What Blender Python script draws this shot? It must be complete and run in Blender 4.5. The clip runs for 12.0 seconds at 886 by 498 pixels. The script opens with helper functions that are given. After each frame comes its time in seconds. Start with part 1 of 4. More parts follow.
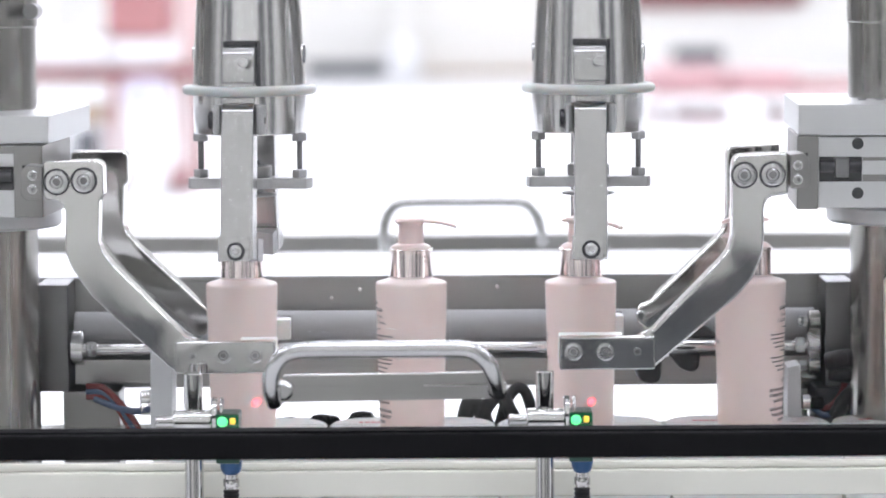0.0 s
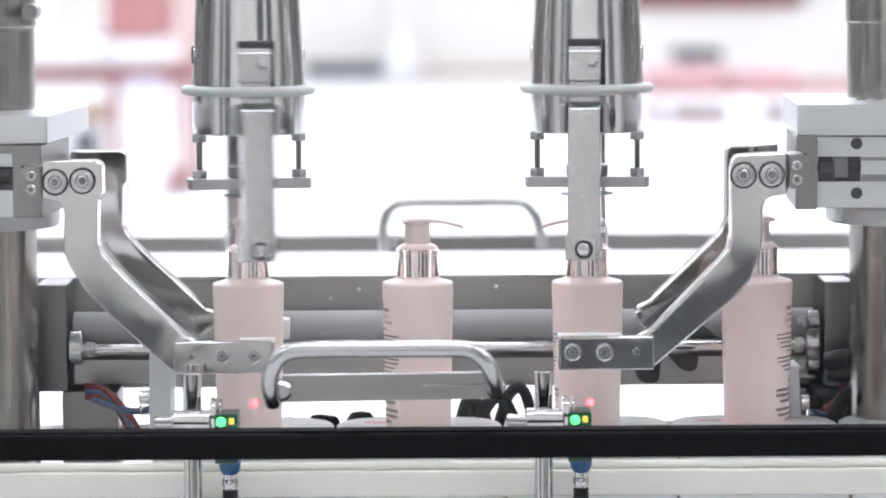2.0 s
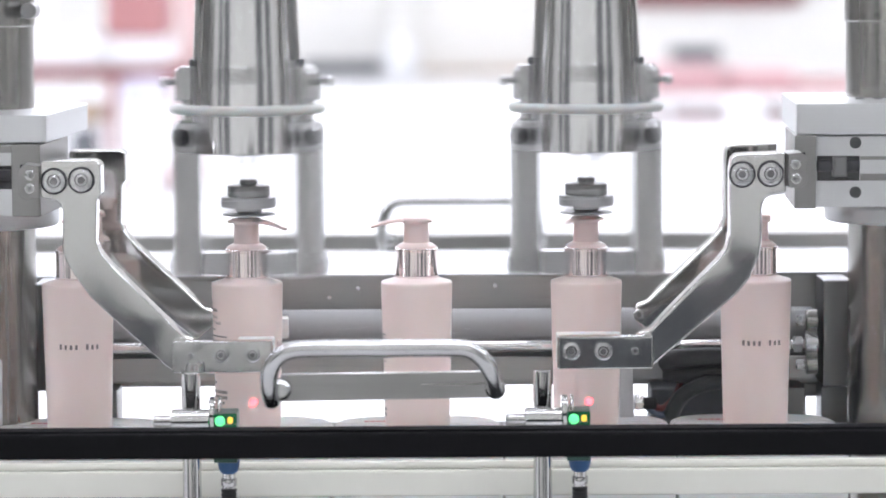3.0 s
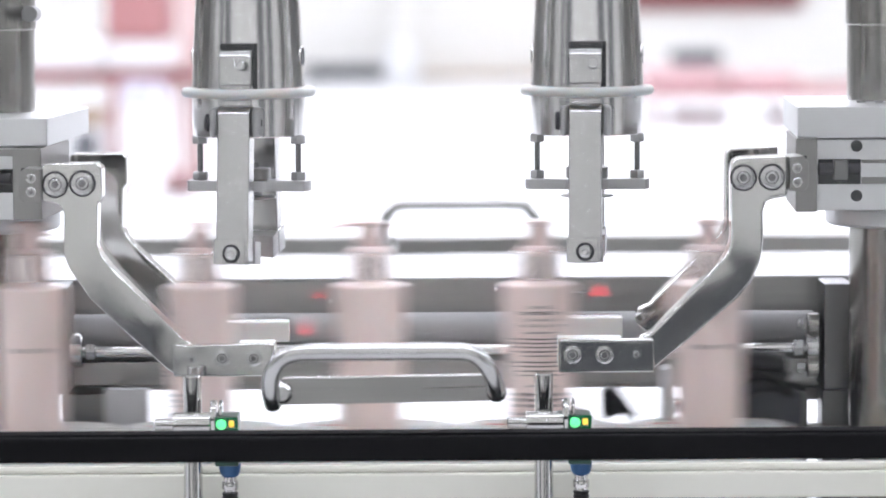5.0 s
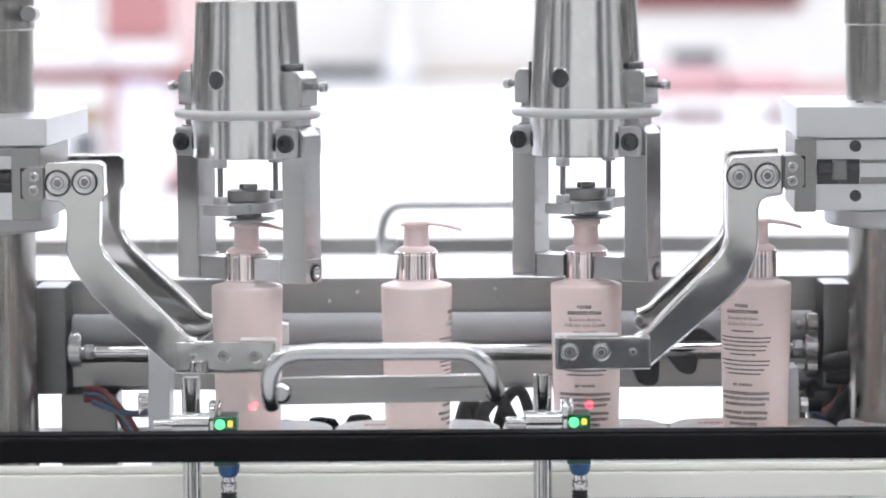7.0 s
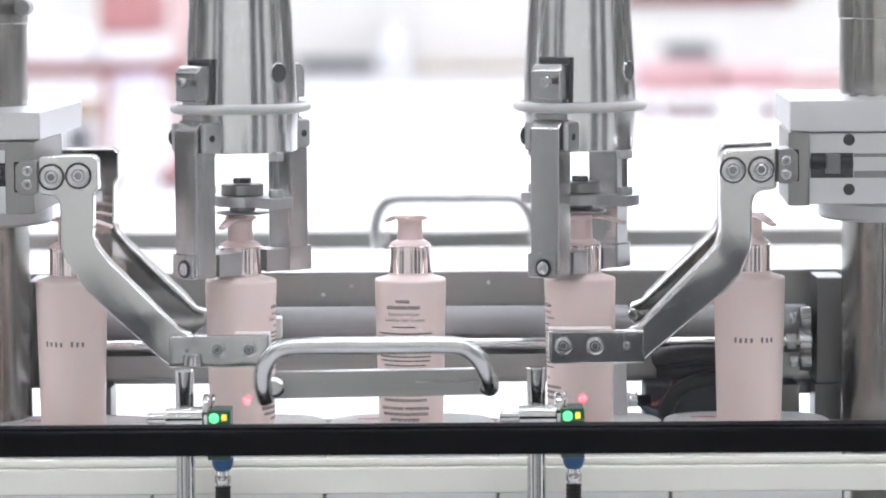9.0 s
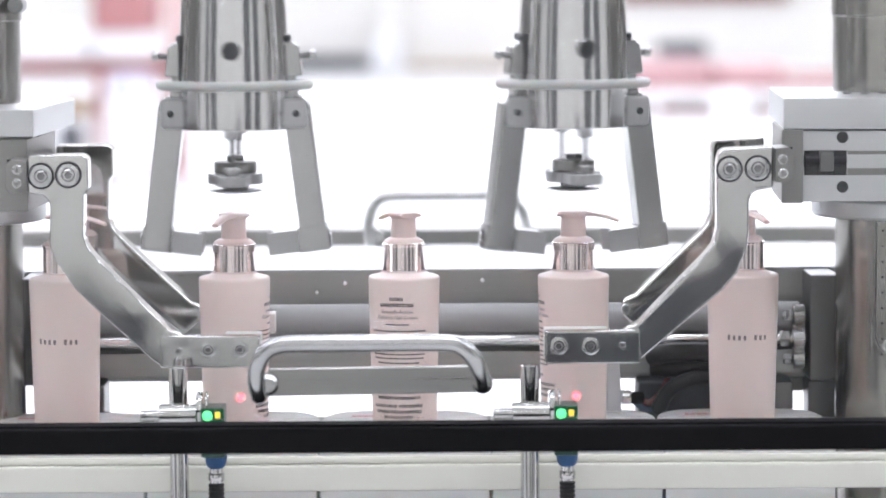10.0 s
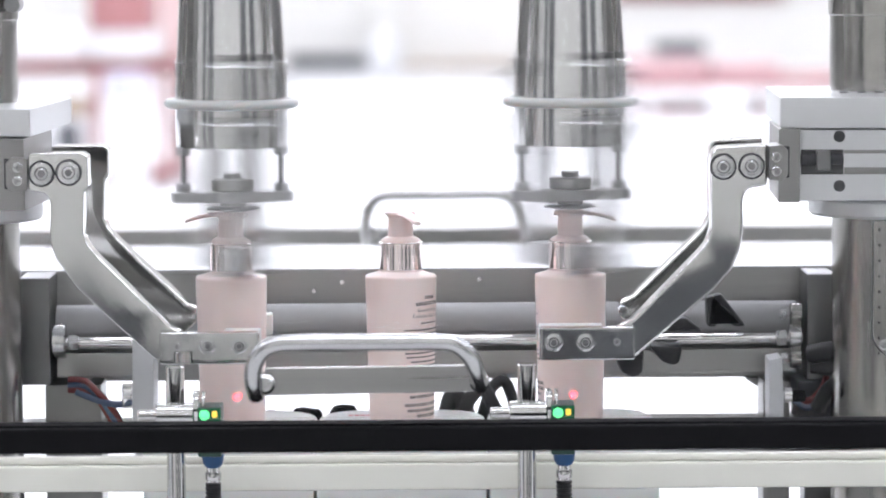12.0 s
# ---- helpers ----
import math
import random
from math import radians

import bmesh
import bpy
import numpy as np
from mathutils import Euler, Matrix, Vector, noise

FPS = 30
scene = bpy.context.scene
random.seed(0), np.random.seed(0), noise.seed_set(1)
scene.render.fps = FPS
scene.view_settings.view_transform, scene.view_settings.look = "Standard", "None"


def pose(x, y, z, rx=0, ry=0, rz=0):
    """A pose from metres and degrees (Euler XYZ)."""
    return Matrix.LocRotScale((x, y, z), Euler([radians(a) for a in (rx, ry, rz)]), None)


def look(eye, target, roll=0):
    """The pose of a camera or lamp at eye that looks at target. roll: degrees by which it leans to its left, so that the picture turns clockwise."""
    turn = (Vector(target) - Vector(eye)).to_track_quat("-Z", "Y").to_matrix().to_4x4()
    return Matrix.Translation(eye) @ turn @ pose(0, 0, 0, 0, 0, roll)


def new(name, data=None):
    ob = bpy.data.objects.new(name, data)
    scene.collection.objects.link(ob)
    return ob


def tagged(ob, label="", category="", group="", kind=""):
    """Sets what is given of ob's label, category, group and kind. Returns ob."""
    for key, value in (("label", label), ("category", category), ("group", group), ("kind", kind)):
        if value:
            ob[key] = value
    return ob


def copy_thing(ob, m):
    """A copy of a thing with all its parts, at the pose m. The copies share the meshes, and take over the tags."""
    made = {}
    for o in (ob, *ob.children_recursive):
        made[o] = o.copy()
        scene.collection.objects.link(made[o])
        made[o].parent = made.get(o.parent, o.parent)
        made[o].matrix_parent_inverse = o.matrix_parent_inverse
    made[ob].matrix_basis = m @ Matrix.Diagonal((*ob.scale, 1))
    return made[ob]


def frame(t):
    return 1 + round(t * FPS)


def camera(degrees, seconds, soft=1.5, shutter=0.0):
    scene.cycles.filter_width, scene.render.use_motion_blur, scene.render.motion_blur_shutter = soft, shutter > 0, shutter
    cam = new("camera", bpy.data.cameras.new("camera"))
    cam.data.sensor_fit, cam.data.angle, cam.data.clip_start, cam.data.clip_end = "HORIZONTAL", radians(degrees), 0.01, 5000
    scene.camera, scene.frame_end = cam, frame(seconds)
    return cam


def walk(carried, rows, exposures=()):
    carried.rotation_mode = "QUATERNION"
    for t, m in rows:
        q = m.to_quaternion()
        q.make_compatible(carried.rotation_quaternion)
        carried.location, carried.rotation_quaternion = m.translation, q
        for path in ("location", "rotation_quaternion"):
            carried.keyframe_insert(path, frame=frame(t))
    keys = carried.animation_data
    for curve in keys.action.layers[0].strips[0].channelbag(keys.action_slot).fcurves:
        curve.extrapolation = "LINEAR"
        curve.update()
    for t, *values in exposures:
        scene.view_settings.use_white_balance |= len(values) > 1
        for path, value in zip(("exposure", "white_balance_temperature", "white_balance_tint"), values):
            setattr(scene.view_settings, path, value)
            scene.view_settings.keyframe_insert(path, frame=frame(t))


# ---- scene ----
# ---- camera ----
cam = camera(16.23, 12.0, 1.75, 0.8)
cam.data.dof.use_dof = True
cam.data.dof.focus_distance = 2.26
cam.data.dof.aperture_fstop = 6.3

DRIFT = [(0.0, 2, 0), (1.0, 0, 0), (2.0, 0, 0), (3.0, -2, -1.5), (3.6, -2, 0), (5.0, 0, 4.5), (6.0, 0, 5), (7.0, -2, 4.5),
         (8.0, -6, 0), (9.0, -13, -6.5), (9.5, -18.5, -7.5), (10.0, -24.5, -11), (10.5, -25, -10), (11.0, -29, -11), (11.5, -30, -12.5), (12.0, -30, -12.5)]
walk(cam, [(t, pose(0, -2.27, 0.3415, 84.744 + 0.010417 * b, 0, 0.010417 * a) @ pose(0, 0, 0, 0, 0, -0.35)) for t, a, b in DRIFT],
     exposures=[(0.0, -0.19), (12.0, -0.19)])

# ---- world ----
world = bpy.data.worlds.new("world")
world.use_nodes = True
scene.world = world
world.node_tree.nodes["Background"].inputs[0].default_value = (1.0, 0.98, 0.96, 1)
world.node_tree.nodes["Background"].inputs[1].default_value = 0.6


# ---- materials ----
def material(name, colour, rough=0.5, metal=0.0, grain=0.0, scale=200.0, bump=0.0, stretch=(1, 1, 1), emit=None, power=0.0, coat=0.0, sub=0.0, trans=0.0, wave=0.0, depth=0.006):
    m = bpy.data.materials.new(name)
    m.use_nodes = True
    n, l = m.node_tree.nodes, m.node_tree.links
    b = n["Principled BSDF"]
    b.inputs["Base Color"].default_value = (*colour, 1)
    b.inputs["Roughness"].default_value = rough
    b.inputs["Metallic"].default_value = metal
    b.inputs["Coat Weight"].default_value = coat
    b.inputs["Transmission Weight"].default_value = trans
    if sub:
        b.inputs["Subsurface Weight"].default_value = sub
        b.inputs["Subsurface Radius"].default_value = (0.006, 0.003, 0.002)
        b.inputs["Subsurface Scale"].default_value = 1.0
    if emit:
        b.inputs["Emission Color"].default_value = (*emit, 1)
        b.inputs["Emission Strength"].default_value = power
    if grain or bump:
        co, mp = n.new("ShaderNodeTexCoord"), n.new("ShaderNodeMapping")
        mp.inputs["Scale"].default_value = stretch
        fine, broad = n.new("ShaderNodeTexNoise"), n.new("ShaderNodeTexNoise")
        fine.inputs["Scale"].default_value, fine.inputs["Detail"].default_value = scale, 4
        broad.inputs["Scale"].default_value, broad.inputs["Detail"].default_value = scale * 0.07, 3
        l.new(co.outputs["Object"], mp.inputs["Vector"])
        for q in (fine, broad):
            l.new(mp.outputs["Vector"], q.inputs["Vector"])
        add = n.new("ShaderNodeMath")
        add.operation = "ADD"
        l.new(fine.outputs["Fac"], add.inputs[0])
        l.new(broad.outputs["Fac"], add.inputs[1])
        rr, cc = n.new("ShaderNodeMapRange"), n.new("ShaderNodeMapRange")
        rr.inputs["From Min"].default_value, rr.inputs["From Max"].default_value = 0.6, 1.4
        rr.inputs["To Min"].default_value, rr.inputs["To Max"].default_value = max(0.02, rough - grain * 0.5), rough + grain * 0.5
        cc.inputs["From Min"].default_value, cc.inputs["From Max"].default_value = 0.6, 1.4
        cc.inputs["To Min"].default_value, cc.inputs["To Max"].default_value = 1 - grain * 0.5, 1 + grain * 0.3
        l.new(add.outputs[0], rr.inputs["Value"])
        l.new(add.outputs[0], cc.inputs["Value"])
        l.new(rr.outputs["Result"], b.inputs["Roughness"])
        mix = n.new("ShaderNodeMix")
        mix.data_type, mix.blend_type = "RGBA", "MULTIPLY"
        mix.inputs["Factor"].default_value = 1
        mix.inputs["A"].default_value = (*colour, 1)
        l.new(cc.outputs["Result"], mix.inputs["B"])
        l.new(mix.outputs["Result"], b.inputs["Base Color"])
        if bump:
            bp = n.new("ShaderNodeBump")
            bp.inputs["Strength"].default_value, bp.inputs["Distance"].default_value = bump, 0.0005
            l.new(add.outputs[0], bp.inputs["Height"])
            l.new(bp.outputs["Normal"], b.inputs["Normal"])
            if wave:
                wv, wb = n.new("ShaderNodeTexNoise"), n.new("ShaderNodeBump")
                wv.inputs["Scale"].default_value, wv.inputs["Detail"].default_value = wave, 2
                wb.inputs["Strength"].default_value, wb.inputs["Distance"].default_value = 1.0, depth
                l.new(co.outputs["Object"], wv.inputs["Vector"])
                l.new(wv.outputs["Fac"], wb.inputs["Height"])
                l.new(bp.outputs["Normal"], wb.inputs["Normal"])
                l.new(wb.outputs["Normal"], b.inputs["Normal"])
    return m


polished = material("polished_steel", (0.64, 0.635, 0.62), 0.055, 1, 0.06, 60, 0.01, wave=7, depth=0.0016)
bell_steel = material("bell_steel", (0.74, 0.735, 0.725), 0.16, 1, 0.10, 120, 0.03, (1, 1, 0.05), wave=14, depth=0.0005)
jaw_steel = material("jaw_steel", (0.56, 0.56, 0.55), 0.06, 1, 0.06, 60, 0.02, wave=12, depth=0.0016)
chrome = material("chrome", (0.80, 0.79, 0.78), 0.05, 1)
rose_chrome = material("rose_chrome", (0.90, 0.80, 0.775), 0.12, 1)
brushed = material("brushed_steel", (0.52, 0.517, 0.51), 0.22, 1, 0.05, 260, 0.01, (1, 1, 0.05))
brushed_x = material("brushed_steel_along", (0.405, 0.402, 0.385), 0.33, 1, 0.25, 220, 0.03, (0.03, 1, 1), wave=6, depth=0.0010)
column_steel = material("column_steel", (0.39, 0.38, 0.355), 0.22, 1, 0.18, 150, 0.04, (1, 1, 0.04))
barrel_grey = material("barrel_aluminium", (0.40, 0.40, 0.40), 0.45, 0.25, 0.15, 200, 0.05, (0.05, 1, 1))
bead = material("bead_blasted_steel", (0.50, 0.50, 0.50), 0.42, 1, 0.12, 600, 0.08)
anodised = material("anodised_aluminium", (0.69, 0.695, 0.70), 0.40, 1, 0.10, 500, 0.04)
black_oxide = material("black_oxide_steel", (0.035, 0.035, 0.04), 0.42, 0.8, 0.15, 300, 0.05)
gunmetal = material("gunmetal", (0.30, 0.295, 0.285), 0.38, 1, 0.12, 300, 0.05)
satin_tube = material("satin_tube", (0.60, 0.60, 0.595), 0.24, 1, 0.12, 90, 0.03, wave=8, depth=0.001)
dark_steel = material("dark_steel", (0.22, 0.22, 0.22), 0.35, 1, 0.2, 300, 0.05)
black = material("black_rubber", (0.008, 0.008, 0.009), 0.85, 0, 0.2, 120, 0.1)
black.node_tree.nodes["Principled BSDF"].inputs["Specular IOR Level"].default_value = 0.15
# near-black in place of shade inside holes; also for marks and the sensor window
hole_shade_and_mark = material("dark_hole_shade_and_marks", (0.02, 0.022, 0.025), 0.5)
pink = material("pink_plastic", (0.89, 0.735, 0.685), 0.36, 0, 0.05, 40, 0.0, sub=0.15)
pump_pink = material("pump_plastic", (0.86, 0.68, 0.64), 0.30, 0, 0.05, 40, 0.0, sub=0.15)
ink = material("grey_ink", (0.055, 0.05, 0.05), 0.5)
soft_ink = material("taupe_ink", (0.24, 0.19, 0.18), 0.4)
silicone = material("silicone", (0.52, 0.54, 0.52), 0.35, 0, 0.05, 80, 0.0, sub=0.4)
puck_white = material("white_acetal", (0.80, 0.80, 0.77), 0.32, 0, 0.06, 60, 0.02, sub=0.2)
rail_white = material("rail_plastic", (0.91, 0.90, 0.81), 0.22, 0, 0.06, 30, 0.01)
red_ink = material("red_print", (0.55, 0.03, 0.03), 0.4)
blue = material("blue_plastic", (0.02, 0.09, 0.24), 0.35)
cable_mat = material("black_cable", (0.015, 0.015, 0.016), 0.45)
red_hose = material("red_hose", (0.20, 0.045, 0.045), 0.25, coat=0.5)
blue_hose = material("blue_hose", (0.09, 0.12, 0.20), 0.25, coat=0.5)
sensor_mat = material("sensor_housing", (0.03, 0.075, 0.06), 0.3)
lens_green = material("green_lens", (0.02, 0.16, 0.07), 0.15)
led_green = material("green_led", (0.02, 0.5, 0.1), 0.3, emit=(0.16, 1.0, 0.38), power=1.6)
led_amber = material("amber_led", (0.6, 0.4, 0.02), 0.3, emit=(1.0, 0.62, 0.12), power=1.2)
grey_plastic = material("grey_plastic", (0.62, 0.63, 0.64), 0.4, 0, 0.06, 100, 0.02)
hall_floor = material("hall_floor_paint", (0.80, 0.80, 0.80), 0.35, 0, 0.06, 3)
hall_wall = material("hall_wall_paint", (0.85, 0.83, 0.785), 0.7, 0, 0.06, 2)
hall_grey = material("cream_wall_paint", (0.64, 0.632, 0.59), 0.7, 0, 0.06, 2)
hall_dark = material("reflected_dark_paint", (0.06, 0.065, 0.07), 0.5, 0, 0.2, 3)
hall_ceiling = material("hall_ceiling_paint", (0.75, 0.75, 0.74), 0.8, 0, 0.06, 2)
panel_glow = material("ceiling_lamp_diffuser", (0.9, 0.9, 0.9), 0.5, emit=(0.945, 0.968, 1.085), power=12)
crate_red = material("red_crate_plastic", (0.22, 0.05, 0.05), 0.5, 0, 0.15, 3)
crate_pink = material("pink_crate_plastic", (0.38, 0.16, 0.16), 0.5, 0, 0.15, 3)
carton_pink = material("pale_pink_carton", (0.60, 0.40, 0.41), 0.6, 0, 0.25, 3)
crate_white = material("white_carton", (0.80, 0.80, 0.80), 0.6, 0, 0.1, 3)
pale_board = material("pale_pink_board", (0.74, 0.56, 0.54), 0.6, 0, 0.15, 3)
tan_card = material("brown_cardboard", (0.42, 0.30, 0.20), 0.7, 0, 0.2, 3)
lilac = material("lilac_film", (0.62, 0.62, 0.74), 0.4, 0, 0.1, 3)
crate_grey = material("grey_bin_plastic", (0.07, 0.075, 0.085), 0.5, 0, 0.1, 3)


def acrylic():
    """Clear acrylic: a pane that reflects by its angle, with thin uneven milky haze mixed in as pale colour."""
    m = bpy.data.materials.new("clear_acrylic")
    m.use_nodes = True
    n, l = m.node_tree.nodes, m.node_tree.links
    n.remove(n["Principled BSDF"])
    clear, gloss, haze = n.new("ShaderNodeBsdfTransparent"), n.new("ShaderNodeBsdfGlossy"), n.new("ShaderNodeBsdfDiffuse")
    gloss.inputs["Roughness"].default_value = 0.03
    haze.inputs["Color"].default_value = (0.80, 0.81, 0.82, 1)
    facing, rise, fres = n.new("ShaderNodeLayerWeight"), n.new("ShaderNodeMath"), n.new("ShaderNodeMapRange")
    film, sheen = n.new("ShaderNodeMixShader"), n.new("ShaderNodeMixShader")
    rise.operation = "POWER"
    rise.inputs[1].default_value = 5
    facing.inputs["Blend"].default_value = 0.5
    fres.inputs["To Min"].default_value, fres.inputs["To Max"].default_value = 0.024, 0.9
    l.new(facing.outputs["Facing"], rise.inputs[0])
    l.new(rise.outputs[0], fres.inputs["Value"])
    co, noise, amount = n.new("ShaderNodeTexCoord"), n.new("ShaderNodeTexNoise"), n.new("ShaderNodeMapRange")
    noise.inputs["Scale"].default_value, noise.inputs["Detail"].default_value = 9, 5
    amount.inputs["From Min"].default_value, amount.inputs["From Max"].default_value = 0.35, 0.75
    amount.inputs["To Min"].default_value, amount.inputs["To Max"].default_value = 0.001, 0.011
    l.new(co.outputs["Object"], noise.inputs["Vector"])
    l.new(noise.outputs["Fac"], amount.inputs["Value"])
    l.new(amount.outputs["Result"], film.inputs[0])
    l.new(clear.outputs[0], film.inputs[1])
    l.new(haze.outputs[0], film.inputs[2])
    l.new(fres.outputs[0], sheen.inputs[0])
    l.new(film.outputs[0], sheen.inputs[1])
    l.new(gloss.outputs[0], sheen.inputs[2])
    l.new(sheen.outputs[0], n["Material Output"].inputs["Surface"])
    return m


clear_acrylic = acrylic()


# ---- builders ----
def smooth(bm, angle=35):
    for f in bm.faces:
        f.smooth = True
    for e in bm.edges:
        e.smooth = len(e.link_faces) == 2 and e.calc_face_angle(0) < radians(angle)


def mesh_of(name, bm, mat, bevel=0.0, segs=2):
    bmesh.ops.recalc_face_normals(bm, faces=bm.faces[:])
    if bevel:
        edges = [e for e in bm.edges if len(e.link_faces) == 2 and e.calc_face_angle(0) > radians(30)]
        bmesh.ops.bevel(bm, geom=edges, offset=bevel, segments=segs, profile=0.5, affect="EDGES", clamp_overlap=True)
    smooth(bm)
    me = bpy.data.meshes.new(name)
    bm.to_mesh(me)
    bm.free()
    me.materials.append(mat)
    return me


def weigh(ob):
    """Keeps broad faces flat beside their rounded edges."""
    w = ob.modifiers.new("weighted", "WEIGHTED_NORMAL")
    w.keep_sharp, w.weight = True, 80


def part(name, bm, mat, parent, label="", bevel=0.0, shift=True):
    """One mesh under a thing or a part; the bmesh is in the world's metres and is moved into its thing's space."""
    if shift and parent is not None:
        top = parent
        while top.parent:
            top = top.parent
        bmesh.ops.translate(bm, verts=bm.verts[:], vec=-top.location)
    ob = new(name, mesh_of(name, bm, mat, bevel))
    ob.parent = parent
    if bevel:
        weigh(ob)
    if label:
        tagged(ob, label)
    return ob


def thing(name, at, label, category, group="", kind=""):
    ob = new(name)
    ob.location = at
    return tagged(ob, label, category, group, kind)


def solo(name, bm, mat, label, category, group="", kind="", bevel=0.0):
    ob = new(name, mesh_of(name, bm, mat, bevel))
    if bevel:
        weigh(ob)
    return tagged(ob, label, category, group, kind)


def box(x0, x1, y0, y1, z0, z1, bm=None):
    bm = bm or bmesh.new()
    v = [bm.verts.new((x, y, z)) for x in (x0, x1) for y in (y0, y1) for z in (z0, z1)]
    for f in ((0, 1, 3, 2), (4, 6, 7, 5), (0, 4, 5, 1), (2, 3, 7, 6), (0, 2, 6, 4), (1, 5, 7, 3)):
        bm.faces.new([v[i] for i in f])
    return bm


def lathe(profile, axis="z", at=(0, 0, 0), segs=40, bm=None):
    """Turned solid: profile of (radius, height), closed with caps."""
    bm = bm or bmesh.new()
    rings = []
    for r, h in profile:
        ring = []
        for i in range(segs):
            a = 2 * math.pi * i / segs
            p = (r * math.cos(a), r * math.sin(a), h)
            p = {"z": p, "y": (p[0], p[2], p[1]), "x": (p[2], p[0], p[1])}[axis]
            ring.append(bm.verts.new((p[0] + at[0], p[1] + at[1], p[2] + at[2])))
        rings.append(ring)
    for a, b in zip(rings, rings[1:]):
        for i in range(segs):
            bm.faces.new((a[i], a[(i + 1) % segs], b[(i + 1) % segs], b[i]))
    bm.faces.new(rings[0])
    bm.faces.new(rings[-1])
    return bm


def rod(r, a, b, axis, at, segs=24, c=0.0008, bm=None):
    c = min(c, r * 0.4)
    return lathe([(r - c, a), (r, a + c), (r, b - c), (r - c, b)], axis, at, segs, bm)


def prism(outline, y0, y1, bm=None):
    """A plate cut to an outline in x, z, between two depths."""
    bm = bm or bmesh.new()
    front = [bm.verts.new((x, y0, z)) for x, z in outline]
    back = [bm.verts.new((x, y1, z)) for x, z in outline]
    bm.faces.new(front)
    bm.faces.new(back)
    for i in range(len(outline)):
        j = (i + 1) % len(outline)
        bm.faces.new((front[i], front[j], back[j], back[i]))
    return bm


def tube(points, r, segs=14, closed=False, bm=None):
    bm = bm or bmesh.new()
    pts = [Vector(p) for p in points]
    rings, n = [], len(pts)
    ref = None
    for i, p in enumerate(pts):
        d = (pts[(i + 1) % n] - pts[i - 1]) if closed or 0 < i < n - 1 else (pts[1] - pts[0] if i == 0 else pts[-1] - pts[-2])
        d.normalize()
        if ref is None:
            ref = d.cross(Vector((0.31, 0.9, 0.27))).normalized()
        u = (ref - d * ref.dot(d)).normalized()
        ref = u
        w = d.cross(u)
        rings.append([bm.verts.new(p + r * (math.cos(2 * math.pi * k / segs) * u + math.sin(2 * math.pi * k / segs) * w)) for k in range(segs)])
    for i in range(n if closed else n - 1):
        a, b = rings[i], rings[(i + 1) % n]
        for k in range(segs):
            bm.faces.new((a[k], a[(k + 1) % segs], b[(k + 1) % segs], b[k]))
    if not closed:
        bm.faces.new(rings[0])
        bm.faces.new(rings[-1])
    return bm


def curve_points(points, per=8):
    """Points on a smooth line through the given ones."""
    p = [Vector(q) for q in points]
    p = [p[0] * 2 - p[1]] + p + [p[-1] * 2 - p[-2]]
    out = []
    for i in range(1, len(p) - 2):
        for k in range(per):
            t = k / per
            out.append(0.5 * (2 * p[i] + (p[i + 1] - p[i - 1]) * t + (2 * p[i - 1] - 5 * p[i] + 4 * p[i + 1] - p[i + 2]) * t * t + (3 * p[i] - p[i - 1] - 3 * p[i + 1] + p[i + 2]) * t ** 3))
    return out + [p[-2]]


def socket_screw(r, at, depth=0.004, name="screw", parent=None, mat=None):
    """A socket-head screw seen from the front: chamfered head, the shade of its groove and hexagonal recess painted
    dark.
    """
    x, y, z = at
    bm = lathe([(r * 0.95, 0), (r, -depth * 0.2), (r, -depth * 0.8), (r * 0.88, -depth), (r * 0.62, -depth), (r * 0.57, -depth * 0.8), (r * 0.50, -depth * 0.8), (r * 0.46, -depth * 0.95), (r * 0.38, -depth * 0.95)], "y", (x, y, z), 24)
    lathe([(r * 0.36, -depth * 0.9), (r * 0.35, -depth * 0.97)], "y", (x, y, z), 6, bm)
    ob = part(name, bm, mat or satin_tube, parent)
    # darker steel on groove and hexagon faces stands in for their shade
    ob.data.materials.append(dark_steel)
    mid = sum((v.co for v in ob.data.vertices), Vector()) / len(ob.data.vertices)
    for f in ob.data.polygons:
        reach = [math.hypot(ob.data.vertices[i].co.x - mid.x, ob.data.vertices[i].co.z - mid.z) / r for i in f.vertices]
        if max(reach) < 0.37 or (max(reach) < 0.63 and min(reach) > 0.48):
            f.material_index = 1
    return ob


# ---- setting: hall ----
solo("floor", box(-40, 40, -3.4, 35.5, -1.05, -1.0), hall_floor, "glossy white painted factory hall floor", "floor", kind="structure")
solo("ceiling", box(-40, 40, -3.4, 35.5, 4.6, 4.7), hall_ceiling, "white factory hall ceiling", "ceiling", kind="structure")
solo("wall_north", box(-40, 40, 35.2, 35.5, -1.0, 4.6), hall_wall, "cream painted far hall wall", "wall", kind="structure")
# Unseen wall set close behind the camera, its cream tuned for steel reflections.
solo("wall_south", box(-40, 40, -3.7, -3.4, -1.0, 4.6), hall_grey, "unseen cream hall wall added to close the room", "wall", kind="structure")
solo("wall_west", box(-40.3, -40, -3.4, 35.2, -1.0, 4.6), hall_wall, "unseen cream hall wall added to close the room", "wall", kind="structure")
solo("wall_east", box(40, 40.3, -3.4, 35.2, -1.0, 4.6), hall_wall, "unseen cream hall wall added to close the room", "wall", kind="structure")


